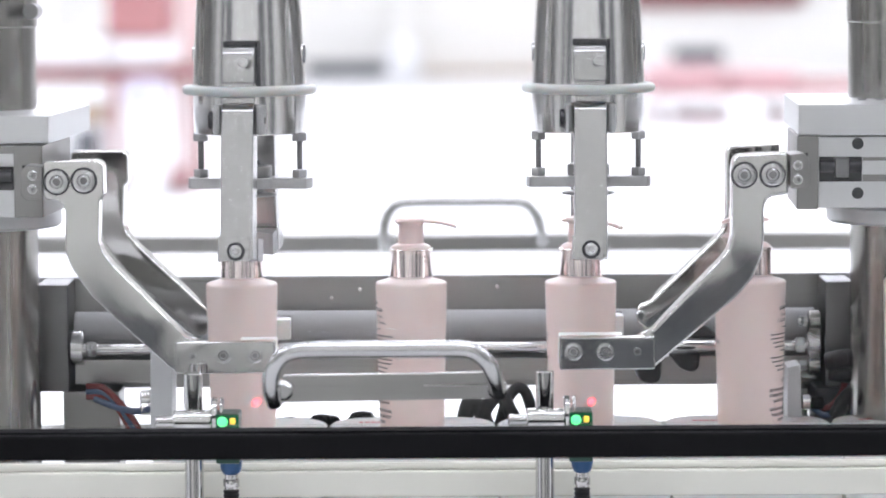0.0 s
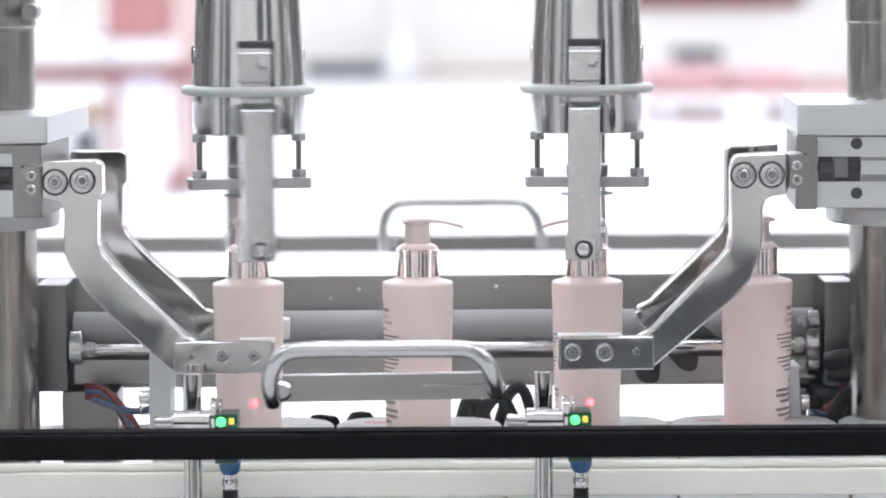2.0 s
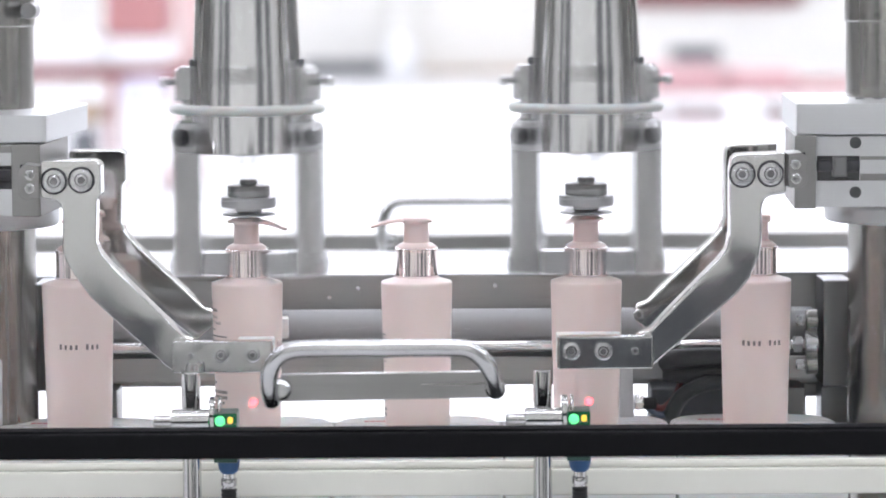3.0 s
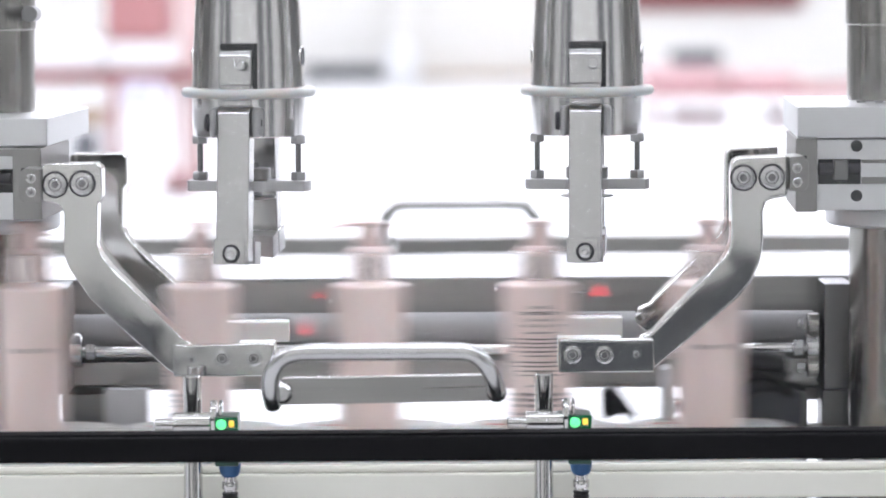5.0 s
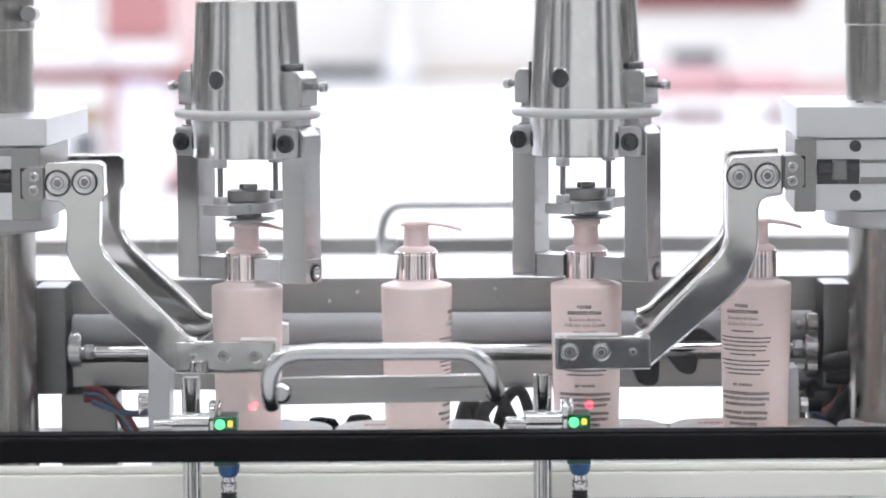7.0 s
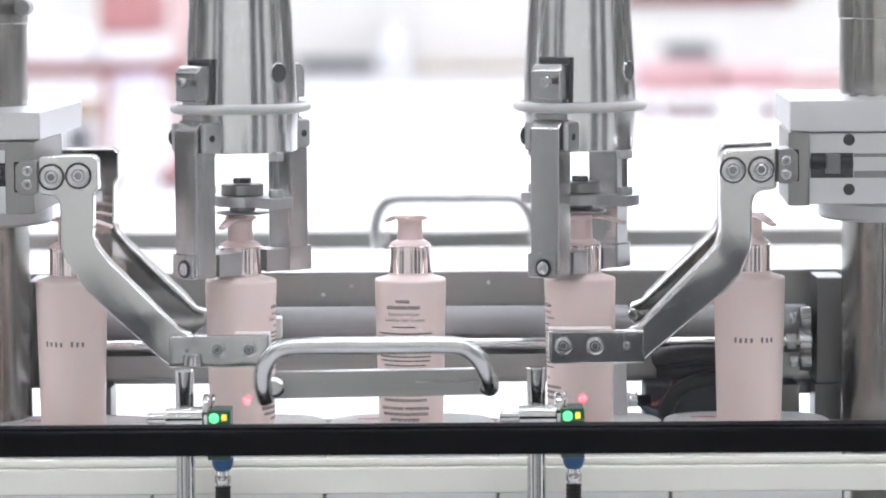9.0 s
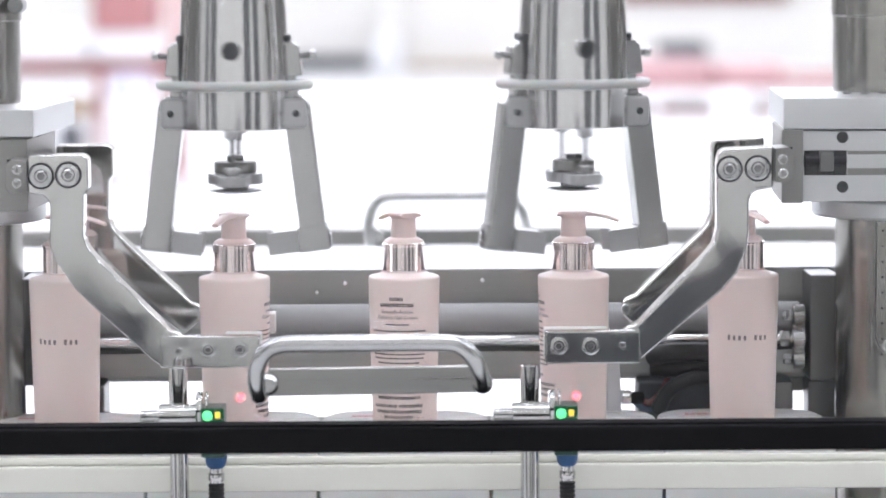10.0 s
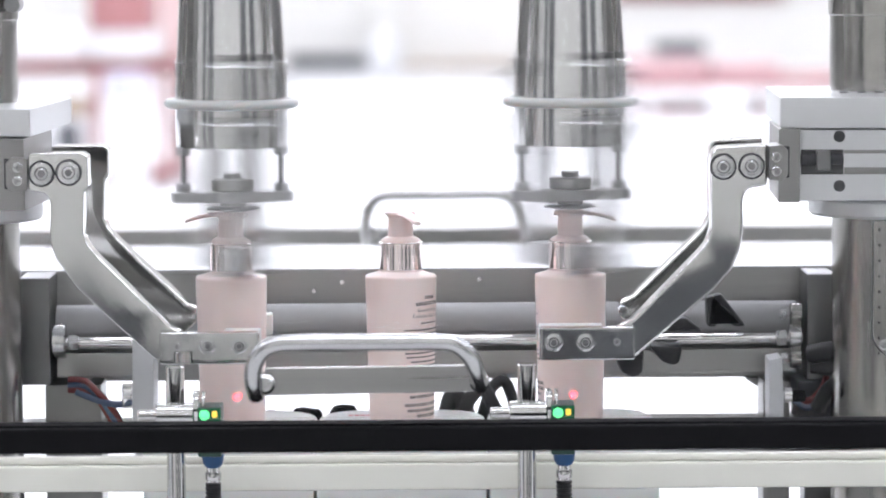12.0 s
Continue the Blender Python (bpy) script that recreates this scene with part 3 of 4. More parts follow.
def capping_head():
    h = thing("capping_head", (0, 0, 0), "polished conical capping head with two gripping fingers", "capping head", "capping heads")

    def p(name, bm, mat, parent=h, label="", bevel=0.0):
        return part(name, bm, mat, parent, label, bevel, shift=False)

    bell = p("bell", lathe([(0.030, -0.0315), (0.0400, -0.0320), (0.0408, -0.0312), (0.0412, -0.020), (0.0412, 0.002), (0.0400, 0.030), (0.0382, 0.060), (0.0372, 0.080), (0.0372, 0.0815)], segs=64), bell_steel, label="mirror-polished conical bell")
    p("neck_flange", lathe([(0.0372, 0.083), (0.0385, 0.084), (0.0385, 0.098), (0.034, 0.10), (0.030, 0.20), (0.030, 0.46)], segs=48), bell_steel)
    for a in (90, 270):
        m = Matrix.Rotation(radians(a), 4, "Z")
        # near-black disc just proud of the bell, painted for the bore's shaded inside
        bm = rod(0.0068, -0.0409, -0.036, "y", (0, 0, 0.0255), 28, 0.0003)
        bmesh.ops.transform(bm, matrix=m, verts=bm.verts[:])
        p("bore", bm, hole_shade_and_mark, bell, "near-black disc in place of the round bore's shade")
        bm = rod(0.0076, -0.0405, -0.036, "y", (0, 0, 0.0255), 28, 0.0003)
        bmesh.ops.transform(bm, matrix=m, verts=bm.verts[:])
        p("bore_rim", bm, chrome, bell)
        bm = rod(0.0021, -0.0715, -0.032, "z", (0, -0.0365, 0), 14)
        bmesh.ops.transform(bm, matrix=m, verts=bm.verts[:])
        stud = p("stud", bm, dark_steel)
        for z0, z1 in ((-0.038, -0.032), (-0.0645, -0.0585)):
            bm = hexnut(0.0058, z0, z1, (0, -0.0365, 0))
            bmesh.ops.transform(bm, matrix=m, verts=bm.verts[:])
            p("nut", bm, bead, stud)
    # press plate: a bar with a round middle, across the fingers' axis
    out = []
    for i in range(48):
        a = 2 * math.pi * i / 48
        c, s = math.cos(a), math.sin(a)
        r = min(0.0455, max(0.020, 0.0115 / max(abs(s), 1e-3)))
        out.append((r * c, r * s))
    bm = bmesh.new()
    lo = [bm.verts.new((x, y, -0.0722)) for x, y in out]
    hi = [bm.verts.new((x, y, -0.0645)) for x, y in out]
    bm.faces.new(lo), bm.faces.new(hi)
    for i in range(48):
        bm.faces.new((lo[i], lo[(i + 1) % 48], hi[(i + 1) % 48], hi[i]))
    plate = p("press_plate", bm, bead, label="grey steel press plate", bevel=0.0008)
    p("boss", lathe([(0.0145, -0.0645), (0.0155, -0.0635), (0.0155, -0.0565), (0.0145, -0.0558), (0.0085, -0.0555)], segs=40), gunmetal, plate)
    p("bolt_head", hexnut(0.0068, -0.0555, -0.0515, (0, 0, 0)), dark_steel, plate)
    p("hub", rod(0.0095, -0.076, -0.0722, "z", (0, 0, 0), 30), dark_steel, plate)
    p("press_disc", lathe([(0.0185, -0.0765), (0.0195, -0.0772), (0.0195, -0.0778), (0.012, -0.0790), (0.0, -0.0795)], segs=44), bead, plate, "thin dished press disc")
    # silicone band, wider over the latch blocks
    band = []
    for i in range(72):
        a = 2 * math.pi * i / 72
        c, s = math.cos(a), math.sin(a)
        r = 0.0455 + 0.0085 * abs(s) ** 6
        band.append((r * c, r * s, 0.0))
    p("band", tube(band, 0.0035, 12, True), silicone, label="milky silicone band")
    fingers = []
    for k in (0, 1):
        m = Matrix.Rotation(math.pi * k, 4, "Z") @ Matrix.Translation((0, -0.045, -0.0207))
        f = p("finger", extrude_x([(-0.0105, -0.100), (0.0085, -0.100), (0.0085, 0.0125), (-0.0050, 0.0125), (-0.0105, 0.0060)], -0.0118, 0.0118), brushed, label="brushed steel gripping finger", bevel=0.0014)
        f.matrix_basis = m
        p("latch_block", extrude_x([(-0.0085, 0.0265), (0.010, 0.0265), (0.010, 0.052), (-0.0045, 0.052), (-0.0085, 0.0475)], -0.0118, 0.0118), brushed, f, bevel=0.0014)
        p("latch_web", box(-0.0105, 0.0105, -0.003, 0.010, 0.0115, 0.028), brushed, f)
        p("foot", box(-0.0132, 0.0095, -0.0122, 0.0105, -0.1015, -0.0835), brushed, f, bevel=0.001)
        # jaw pad with a round cut for the collar
        arc = [(0.0175 * math.sin(radians(a)), 0.045 - 0.0175 * math.cos(radians(a))) for a in range(-45, 46, 15)]
        shape = [(-0.0125, 0.0105)] + arc + [(0.0125, 0.0105)]
        bm = bmesh.new()
        lo = [bm.verts.new((x, y, -0.1005)) for x, y in shape]
        hi = [bm.verts.new((x, y, -0.0845)) for x, y in shape]
        bm.faces.new(lo), bm.faces.new(hi)
        for i in range(len(shape)):
            j = (i + 1) % len(shape)
            bm.faces.new((lo[i], lo[j], hi[j], hi[i]))
        p("jaw_pad", bm, bead, f, "grey jaw pad")
        bm = lathe([(0.0044, 0), (0.0046, -0.0006), (0.0046, -0.0016), (0.0040, -0.002), (0.0028, -0.002), (0.0023, -0.0016), (0.0014, -0.0008)], "y", (0.0, -0.0120, -0.094), 20)
        p("screw", bm, satin_tube, f)
        p("screw_seat", rod(0.0066, -0.0126, -0.0118, "y", (0, 0, -0.094), 24, 0.0001), hole_shade_and_mark, f)
        stop = p("stop_screw", rod(0.0022, -0.017, -0.008, "y", (0.0055, 0, 0.0405), 14), dark_steel, f)
        p("screw_head", lathe([(0.0036, -0.0150), (0.0038, -0.0154), (0.0038, -0.0190), (0.0033, -0.0195), (0.0022, -0.0195), (0.0018, -0.0178)], "y", (0.0055, 0, 0.0405), 18), satin_tube, stop)
        fingers.append(f)
        turn = Matrix.Rotation(math.pi * k, 4, "Z")
        for sx in (-1, 1):
            bm = box(min(sx * 0.0125, sx * 0.0185), max(sx * 0.0125, sx * 0.0185), -0.0530, -0.034, -0.0312, -0.0095)
            bmesh.ops.transform(bm, matrix=turn, verts=bm.verts[:])
            lug = p("hinge_lug", bm, bead, bell, bevel=0.003)
            big = (sx < 0) == (k == 0)
            bm = lathe([(0.0066, 0.0), (0.0066, 0.003), (0.0058, 0.0036), (0.0034, 0.0036), (0.003, 0.0016)], "x", (0, 0, 0), 24) if big else rod(0.0026, min(sx * 0.0182, sx * 0.0188), max(sx * 0.0182, sx * 0.0188), "x", (0, -0.0455, -0.0205), 16, 0.0001)
            if big:
                if sx < 0:
                    bmesh.ops.scale(bm, vec=(-1, 1, 1), verts=bm.verts[:])
                bmesh.ops.translate(bm, vec=(sx * 0.0183, -0.0455, -0.0205), verts=bm.verts[:])
            bmesh.ops.transform(bm, matrix=turn, verts=bm.verts[:])
            # the small hole is a near-black disc that stands for its shade
            p("hinge_screw" if big else "pin_hole_shade", bm, black_oxide if big else hole_shade_and_mark, lug)
        # near-black blocks in place of shade in the slot and its side gap
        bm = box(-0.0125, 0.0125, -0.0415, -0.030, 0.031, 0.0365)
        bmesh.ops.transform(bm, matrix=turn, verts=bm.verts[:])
        p("slot", bm, hole_shade_and_mark, bell, "near-black block in place of the slot shade above the latch", bevel=0.002)
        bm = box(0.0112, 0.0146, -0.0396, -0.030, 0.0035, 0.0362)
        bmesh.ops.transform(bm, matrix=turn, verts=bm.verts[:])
        p("slot_side_shade", bm, hole_shade_and_mark, bell)
    return h, fingers


head_l, fingers_l = capping_head()
head_r, fingers_r = capping_head()


# ---- door handles ----
def door_handle(x0, x1, z0, z1, y, r, label, strip=0.40, steel=None):
    """Bent tube on a flat strip; the grip leans out towards the front."""
    h = thing("door_handle", ((x0 + x1) / 2, y, z0), label, "handle", "door handles")
    w, d = x1 - x0, z1 - z0
    line = [(0.040, 0.02, 0.0), (0.030, 0.25, -0.01), (0.036, 0.50, -0.016), (0.070, 0.72, -0.02), (0.125, 0.83, -0.022), (0.22, 0.855, -0.022), (0.5, 0.855, -0.022), (0.78, 0.855, -0.022), (0.865, 0.82, -0.022), (0.92, 0.66, -0.02), (0.950, 0.44, -0.014), (0.972, 0.14, 0.0)]
    part("grip", tube(curve_points([(x0 + w * a, y + c, z0 + d * b) for a, b, c in line], 8), r, 20), satin_tube, h, "polished tubular grip")
    part("base_strip", prism([(x0 + 0.06 * w, z0), (x0 + 0.075 * w, z0 + strip * d), (x0 + 0.93 * w, z0 + (strip + 0.03) * d), (x0 + 0.955 * w, z0 + 0.04 * d)], y + 0.006, y + 0.014), steel or brushed_x, h, bevel=0.001)
    for a in (0.078, 0.968):
        part("foot", rod(0.0068, y - 0.006, y + 0.012, "y", (x0 + a * w, 0, z0 + 0.20 * d), 26, 0.002), satin_tube, h)
    return h


door_handle(-0.1211, 0.0405, 0.0472, 0.0931, -0.2, 0.0058, "polished tubular door handle before the bottles")
door_handle(-0.0635, 0.1015, 0.0595, 0.1205, 0.75, 0.0050, "polished tubular handle on the back door rail", 0.25, gunmetal)


# ---- light sensors on posts ----
def sensor(x, dz):
    """Photoelectric sensor on a cross clamp on a round post; the beam comes from its lens."""
    s = thing("light_sensor", (x, -0.11, -0.2), "photoelectric sensor with green and amber lamps on a steel post", "sensor", "light sensors")
    zt = 0.0568 + dz
    part("post", rod(0.0066, -0.2, zt, "z", (x, -0.11, 0), 28), polished, s)
    zc = 0.0231 + dz
    part("cross_clamp", rod(0.0085, x - 0.013, x + 0.014, "x", (0, -0.118, zc), 24), polished, s)
    part("clamp_screw", rod(0.0042, x - 0.026, x - 0.012, "x", (0, -0.118, zc), 16), polished, s)
    part("disc", rod(0.0125, x + 0.013, x + 0.0175, "x", (0, -0.112, zc + 0.004), 28), polished, s)
    part("disc", rod(0.0105, x + 0.019, x + 0.0215, "x", (0, -0.112, zc + 0.006), 28), polished, s)
    x0 = x + 0.0165
    housing = part("housing", box(x0, x0 + 0.0165, -0.126, -0.10, zc - 0.0285, zc + 0.0065), sensor_mat, s, "dark sensor housing", bevel=0.001)
    part("lamp", lathe([(0.0036, 0.0), (0.0036, -0.0010), (0.0028, -0.0022), (0.0012, -0.0029)], "y", (x0 + 0.0048, -0.126, zc + 0.0012), 22), led_green, housing, "glowing green lamp")
    part("lamp", box(x0 + 0.0100, x0 + 0.0138, -0.1278, -0.1258, zc - 0.0006, zc + 0.0040), led_amber, housing, "glowing amber lamp", bevel=0.0012)
    part("lens", box(x0 + 0.0003, x0 + 0.0162, -0.1266, -0.1259, zc - 0.0060, zc + 0.0060), lens_green, housing, "green tinted lamp window", bevel=0.0003)
    part("window", box(x0 + 0.001, x0 + 0.0155, -0.1268, -0.1258, zc - 0.022, zc - 0.006), hole_shade_and_mark, housing, bevel=0.0004)
    xc = x0 + 0.0095
    part("plug_collar", lathe([(0.0058, zc - 0.037), (0.0072, zc - 0.034), (0.0080, zc - 0.0285)], "z", (xc, -0.113, 0), 20), blue, s, "blue plug collar")
    nut = part("plug_nut", rod(0.0048, zc - 0.049, zc - 0.037, "z", (xc, -0.113, 0), 18), chrome, s)
    part("knurl", lathe([(0.0055, zc - 0.0465), (0.0058, zc - 0.046), (0.0058, zc - 0.0415), (0.0055, zc - 0.041)], "z", (xc, -0.113, 0), 22), polished, nut)
    ribs = []
    for i in range(26):
        zz = zc - 0.049 - 0.003 * i
        ribs += [(0.0056, zz), (0.0056, zz - 0.0015), (0.0050, zz - 0.0018), (0.0050, zz - 0.0027)]
    part("cable", lathe(ribs, "z", (xc, -0.113, 0), 18), cable_mat, s, "black ribbed cable")
    return s


sensor(-0.1765, 0.0)
sensor(0.0699, 0.0)
for eye, goal in (((-0.1557, -0.0980, -0.0010), (-0.1063, 0.1125, 0.0654)), ((0.1001, -0.0980, -0.0034), (0.1068, -0.0240, 0.0221))):
    ray = bpy.data.lights.new("sensor_beam", "SPOT")
    ray.energy, ray.color, ray.spot_size, ray.spot_blend, ray.shadow_soft_size = 2.2, (1.0, 0.02, 0.05), radians(5), 1.0, 0.0008
    beam = tagged(new("sensor_beam", ray), "red light beam of the sensor", "light beam")
    beam.matrix_world = look(eye, goal)


# ---- rear cross tube, rods and brackets ----
tube_b = thing("cross_cylinder", (0, 0.12, 0.03), "grey pneumatic cylinder with twin guide rods", "pneumatic cylinder")
part("barrel", rod(0.0125, -0.2864, 0.2866, "x", (0, 0.125, 0.0614), 36), barrel_grey, tube_b, "smooth grey barrel")
part("guide_rod", rod(0.0055, -0.2855, 0.2855, "x", (0, 0.115, 0.0459), 24), chrome, tube_b)
part("lower_rail", box(-0.2857, 0.2855, 0.112, 0.14, 0.0196, 0.0380), brushed_x, tube_b, bevel=0.001)
for end in (-1, 1):
    xx = -0.2829 if end < 0 else 0.2842
    part("end_collar", rod(0.0135 if end < 0 else 0.011, xx - 0.005, xx + 0.005, "x", (0, 0.11, 0.0478), 32), satin_tube, tube_b)
    for dx, rr in ((0.011, 0.0068),) if end < 0 else ((0.012, 0.0075), (-0.011, 0.0068)):
        part("end_nut", rod(rr, xx + dx - 0.004, xx + dx + 0.004, "x", (0, 0.108, 0.0472), 6), satin_tube, tube_b)
    for zz in () if end < 0 else (0.0315, 0.0655):
        part("end_ring", rod(0.0082, xx - 0.004, xx + 0.005, "x", (0, 0.108, zz), 24), column_steel, tube_b)
        part("end_screw", rod(0.0045, xx - 0.012, xx - 0.005, "x", (0, 0.106, zz), 6), satin_tube, tube_b)
    part("end_block", box(xx - 0.03, xx - 0.006, 0.10, 0.15, 0.0148, 0.0978) if end < 0 else box(xx + 0.008, xx + 0.03, 0.10, 0.15, 0.0148, 0.0970), dark_steel, tube_b, bevel=0.002)

# ---- transfer shuttle behind the line ----
shuttle = thing("transfer_shuttle", (0, 0.05, -0.03), "grey transfer shuttle with brackets, hoses and a dark valve block", "transfer shuttle")
part("bracket", prism([(-0.2195, -0.0076), (-0.2185, 0.0601), (-0.2134, 0.0626), (-0.2027, 0.0482), (-0.2035, -0.0077)], 0.02, 0.06), grey_plastic, shuttle, "pale grey upright bracket plate", bevel=0.001)
part("bracket", prism([(0.2575, -0.0136), (0.2572, 0.0380), (0.2670, 0.0400), (0.2689, -0.0137)], 0.045, 0.075), grey_plastic, shuttle, "pale grey upright bracket plate", bevel=0.001)
part("inner_plate", box(-0.1639, -0.1297, 0.062, 0.072, -0.05, 0.0238), grey_plastic, shuttle, bevel=0.001)
part("tie_bar", box(-0.2204, 0.3438, 0.03, 0.05, -0.055, -0.03), brushed_x, shuttle, bevel=0.001)
for i, hm in enumerate((red_hose, blue_hose, red_hose, blue_hose)):
    o = 0.004 * i
    line = [(-0.2741, 0.09, 0.0205 - o), (-0.2614, 0.085, 0.0202 - o), (-0.2503, 0.08 + o, 0.0113 - o), (-0.2388, 0.08, -0.0027 - o * 1.5), (-0.2334, 0.08, -0.0136 - o)] if i < 3 else [(-0.2680, 0.085, 0.0115), (-0.2525, 0.08, 0.0061), (-0.2369, 0.075, 0.0032), (-0.2240, 0.07, 0.0056)]
    part("hose", tube(curve_points(line, 8), 0.0026, 12), hm, shuttle, "shiny red air hose" if hm is red_hose else "shiny blue air hose")
for fz in (0.0138, 0.0056):
    part("fitting", rod(0.0055, -0.2317, -0.2239, "x", (0, 0.075, fz), 18), chrome, shuttle)
part("fitting", rod(0.0058, 0.2690, 0.2760, "x", (0, 0.055, 0.0100), 18), chrome, shuttle)
part("fitting", rod(0.0045, 0.2760, 0.2860, "x", (0, 0.055, 0.0091), 18), black, shuttle)
valve = part("valve_block", box(0.2845, 0.3714, 0.10, 0.14, -0.0231, 0.0146), crate_grey, shuttle, "dark valve block", bevel=0.003)
for line, r in (([(0.2931, 0.08, 0.0374), (0.3064, 0.07, 0.0412), (0.3321, 0.07, 0.0419), (0.3508, 0.08, 0.0371)], 0.0075),
                ([(0.2940, 0.085, 0.0288), (0.3121, 0.08, 0.0278), (0.3336, 0.08, 0.0307), (0.3552, 0.08, 0.0249)], 0.007),
                ([(0.2994, 0.085, -0.0039), (0.3066, 0.07, 0.0127), (0.3237, 0.07, 0.0213), (0.3466, 0.08, 0.0215), (0.3596, 0.08, 0.0153)], 0.006)):
    part("hose", tube(curve_points(line, 8), r, 14), cable_mat, shuttle, "black rubber hose")
for i in range(2):
    line = [(0.2818, 0.092, 0.0055 - 0.005 * i), (0.2922, 0.09, 0.0002 - 0.005 * i), (0.3034, 0.092, 0.0098 - 0.005 * i), (0.3084, 0.097, 0.0245)]
    part("hose", tube(curve_points(line, 8), 0.0028, 12), blue_hose if i else red_hose, shuttle)
solo("support_leg", box(-0.2952, -0.2514, 0.11, 0.15, -0.3, 0.0138), gunmetal, "brushed steel leg under the beam", "support leg", "support legs", bevel=0.002)
solo("support_leg", box(0.2930, 0.3140, 0.115, 0.15, -0.3, 0.0130), dark_steel, "dark steel leg under the beam", "support leg", "support legs", bevel=0.002)
solo("support_leg", box(0.2597, 0.2807, 0.11, 0.15, -0.3, 0.0130), gunmetal, "brushed steel leg under the beam", "support leg", "support legs", bevel=0.002)

# loose cables and knobs that are dragged along under the beam
cables = thing("cable_bundle", (0, 0.09, -0.03), "bundle of black rubber cables with round clips", "cable bundle")
for line, r in (([(0.0256, 0.09, -0.0168), (0.0322, 0.09, 0.0029), (0.0430, 0.09, 0.0115), (0.0516, 0.09, -0.0038), (0.0602, 0.09, -0.0148)], 0.0055),
                ([(0.0409, 0.1, -0.0162), (0.0497, 0.1, 0.0101), (0.0606, 0.1, 0.0144), (0.0692, 0.1, -0.0098)], 0.0045),
                ([(0.0126, 0.1, -0.0182), (0.0193, 0.1, 0.0050), (0.0279, 0.1, -0.0029), (0.0331, 0.1, -0.0183)], 0.0065)):
    part("cable", tube(curve_points(line, 8), r, 14), cable_mat, cables)
for shape in ([(0.2134, 0.0808), (0.2251, 0.0837), (0.2447, 0.0579), (0.2343, 0.058), (0.2213, 0.0742), (0.2222, 0.0576), (0.2144, 0.0577)],
              [(0.1830, 0.0545), (0.1905, 0.0645), (0.1985, 0.0655), (0.2115, 0.0545)]):
    part("link", prism(shape, 0.088, 0.100), cable_mat, cables, "black plastic cable link", bevel=0.0025)
for shape, y0 in (([(0.169, 0.045), (0.1954, 0.0448), (0.1937, 0.0313), (0.1881, 0.0287), (0.1803, 0.0314)], 0.082),
                  ([(0.142, 0.0394), (0.1653, 0.0445), (0.1644, 0.0241), (0.1571, 0.0211), (0.1476, 0.0242)], 0.070)):
    part("link", prism(shape, y0, y0 + 0.020), cable_mat, cables, "black plastic cable link", bevel=0.004)
for xk, sk in ((-0.1201, 0.6), (-0.0955, 0.8), (-0.0881, 0.7), (-0.0640, 1.0)):
    part("clip", lathe([(0.010 * sk, -0.012), (0.0115 * sk, -0.008), (0.0110 * sk, 0.004 * sk), (0.0080 * sk, 0.0085 * sk), (0.004 * sk, 0.0095 * sk)], "z", (xk, 0.10, -0.0115), 20), black, cables)

# ---- line bed ----
deck_z = -0.0154
solo("lower_bar", box(-0.42, 0.42, 0.105, 0.135, deck_z - 0.012, deck_z), brushed_x, "narrow steel bar behind the line", "machine bar", bevel=0.002)
bed = thing("line_bed", (0, 0, -0.3), "pale plastic conveyor bed under the bottle holders", "conveyor bed")
part("bed_plate", box(-1.25, 2.15, -0.066, 0.045, -0.095, -0.0765), grey_plastic, bed, bevel=0.002)
for i in range(6):
    part("leg", box(-1.15 + 0.63 * i, -1.11 + 0.63 * i, -0.03, 0.03, -0.3, -0.095), brushed, bed)
rail = thing("conveyor_rail", (0, -0.08, -0.3), "glossy off-white plastic side rail of the conveyor", "conveyor rail")
part("upper_strip", box(-1.25, 2.15, -0.0795, -0.071, -0.0182, -0.0123), rail_white, rail, bevel=0.002)
part("lower_strip", box(-1.25, 2.15, -0.0840, -0.071, -0.0371, -0.0180), rail_white, rail, bevel=0.0022)
for x in (-0.8, 0.8):
    part("bracket", box(x, x + 0.03, -0.0708, -0.0665, -0.3, -0.013), brushed, rail)


# ---- bottles and holders ----
H = 0.1081


def radius_at(z):
    return 0.0237 + (0.0262 - 0.0237) * min(1, z / H)


def patch(bm, a0, a1, z0, z1, lift=0.00012):
    """A thin printed patch on the bottle's side; angle 0 is the front."""
    n = max(1, int(abs(a1 - a0) / 0.12) + 1)
    row = []
    for i in range(n + 1):
        a = a0 + (a1 - a0) * i / n
        row.append([bm.verts.new(((radius_at(z) + lift) * math.sin(a), -(radius_at(z) + lift) * math.cos(a), z)) for z in (z0, z1)])
    for p, q in zip(row, row[1:]):
        bm.faces.new((p[0], q[0], q[1], p[1]))


def lettering(words, size, angle, z):
    """Words as a mesh bent round the bottle."""
    cu = bpy.data.curves.new("words", "FONT")
    cu.body, cu.size, cu.align_x, cu.resolution_u = words, size, "CENTER", 2
    ob = new("words", cu)
    me = bpy.data.meshes.new_from_object(ob.evaluated_get(bpy.context.evaluated_depsgraph_get()))
    bpy.data.objects.remove(ob)
    bm = bmesh.new()
    bm.from_mesh(me)
    for v in bm.verts:
        a, zz = angle + v.co.x / 0.0262, z + v.co.y
        r = radius_at(zz) + 0.00012
        v.co = Vector((r * math.sin(a), -r * math.cos(a), zz))
    return bm


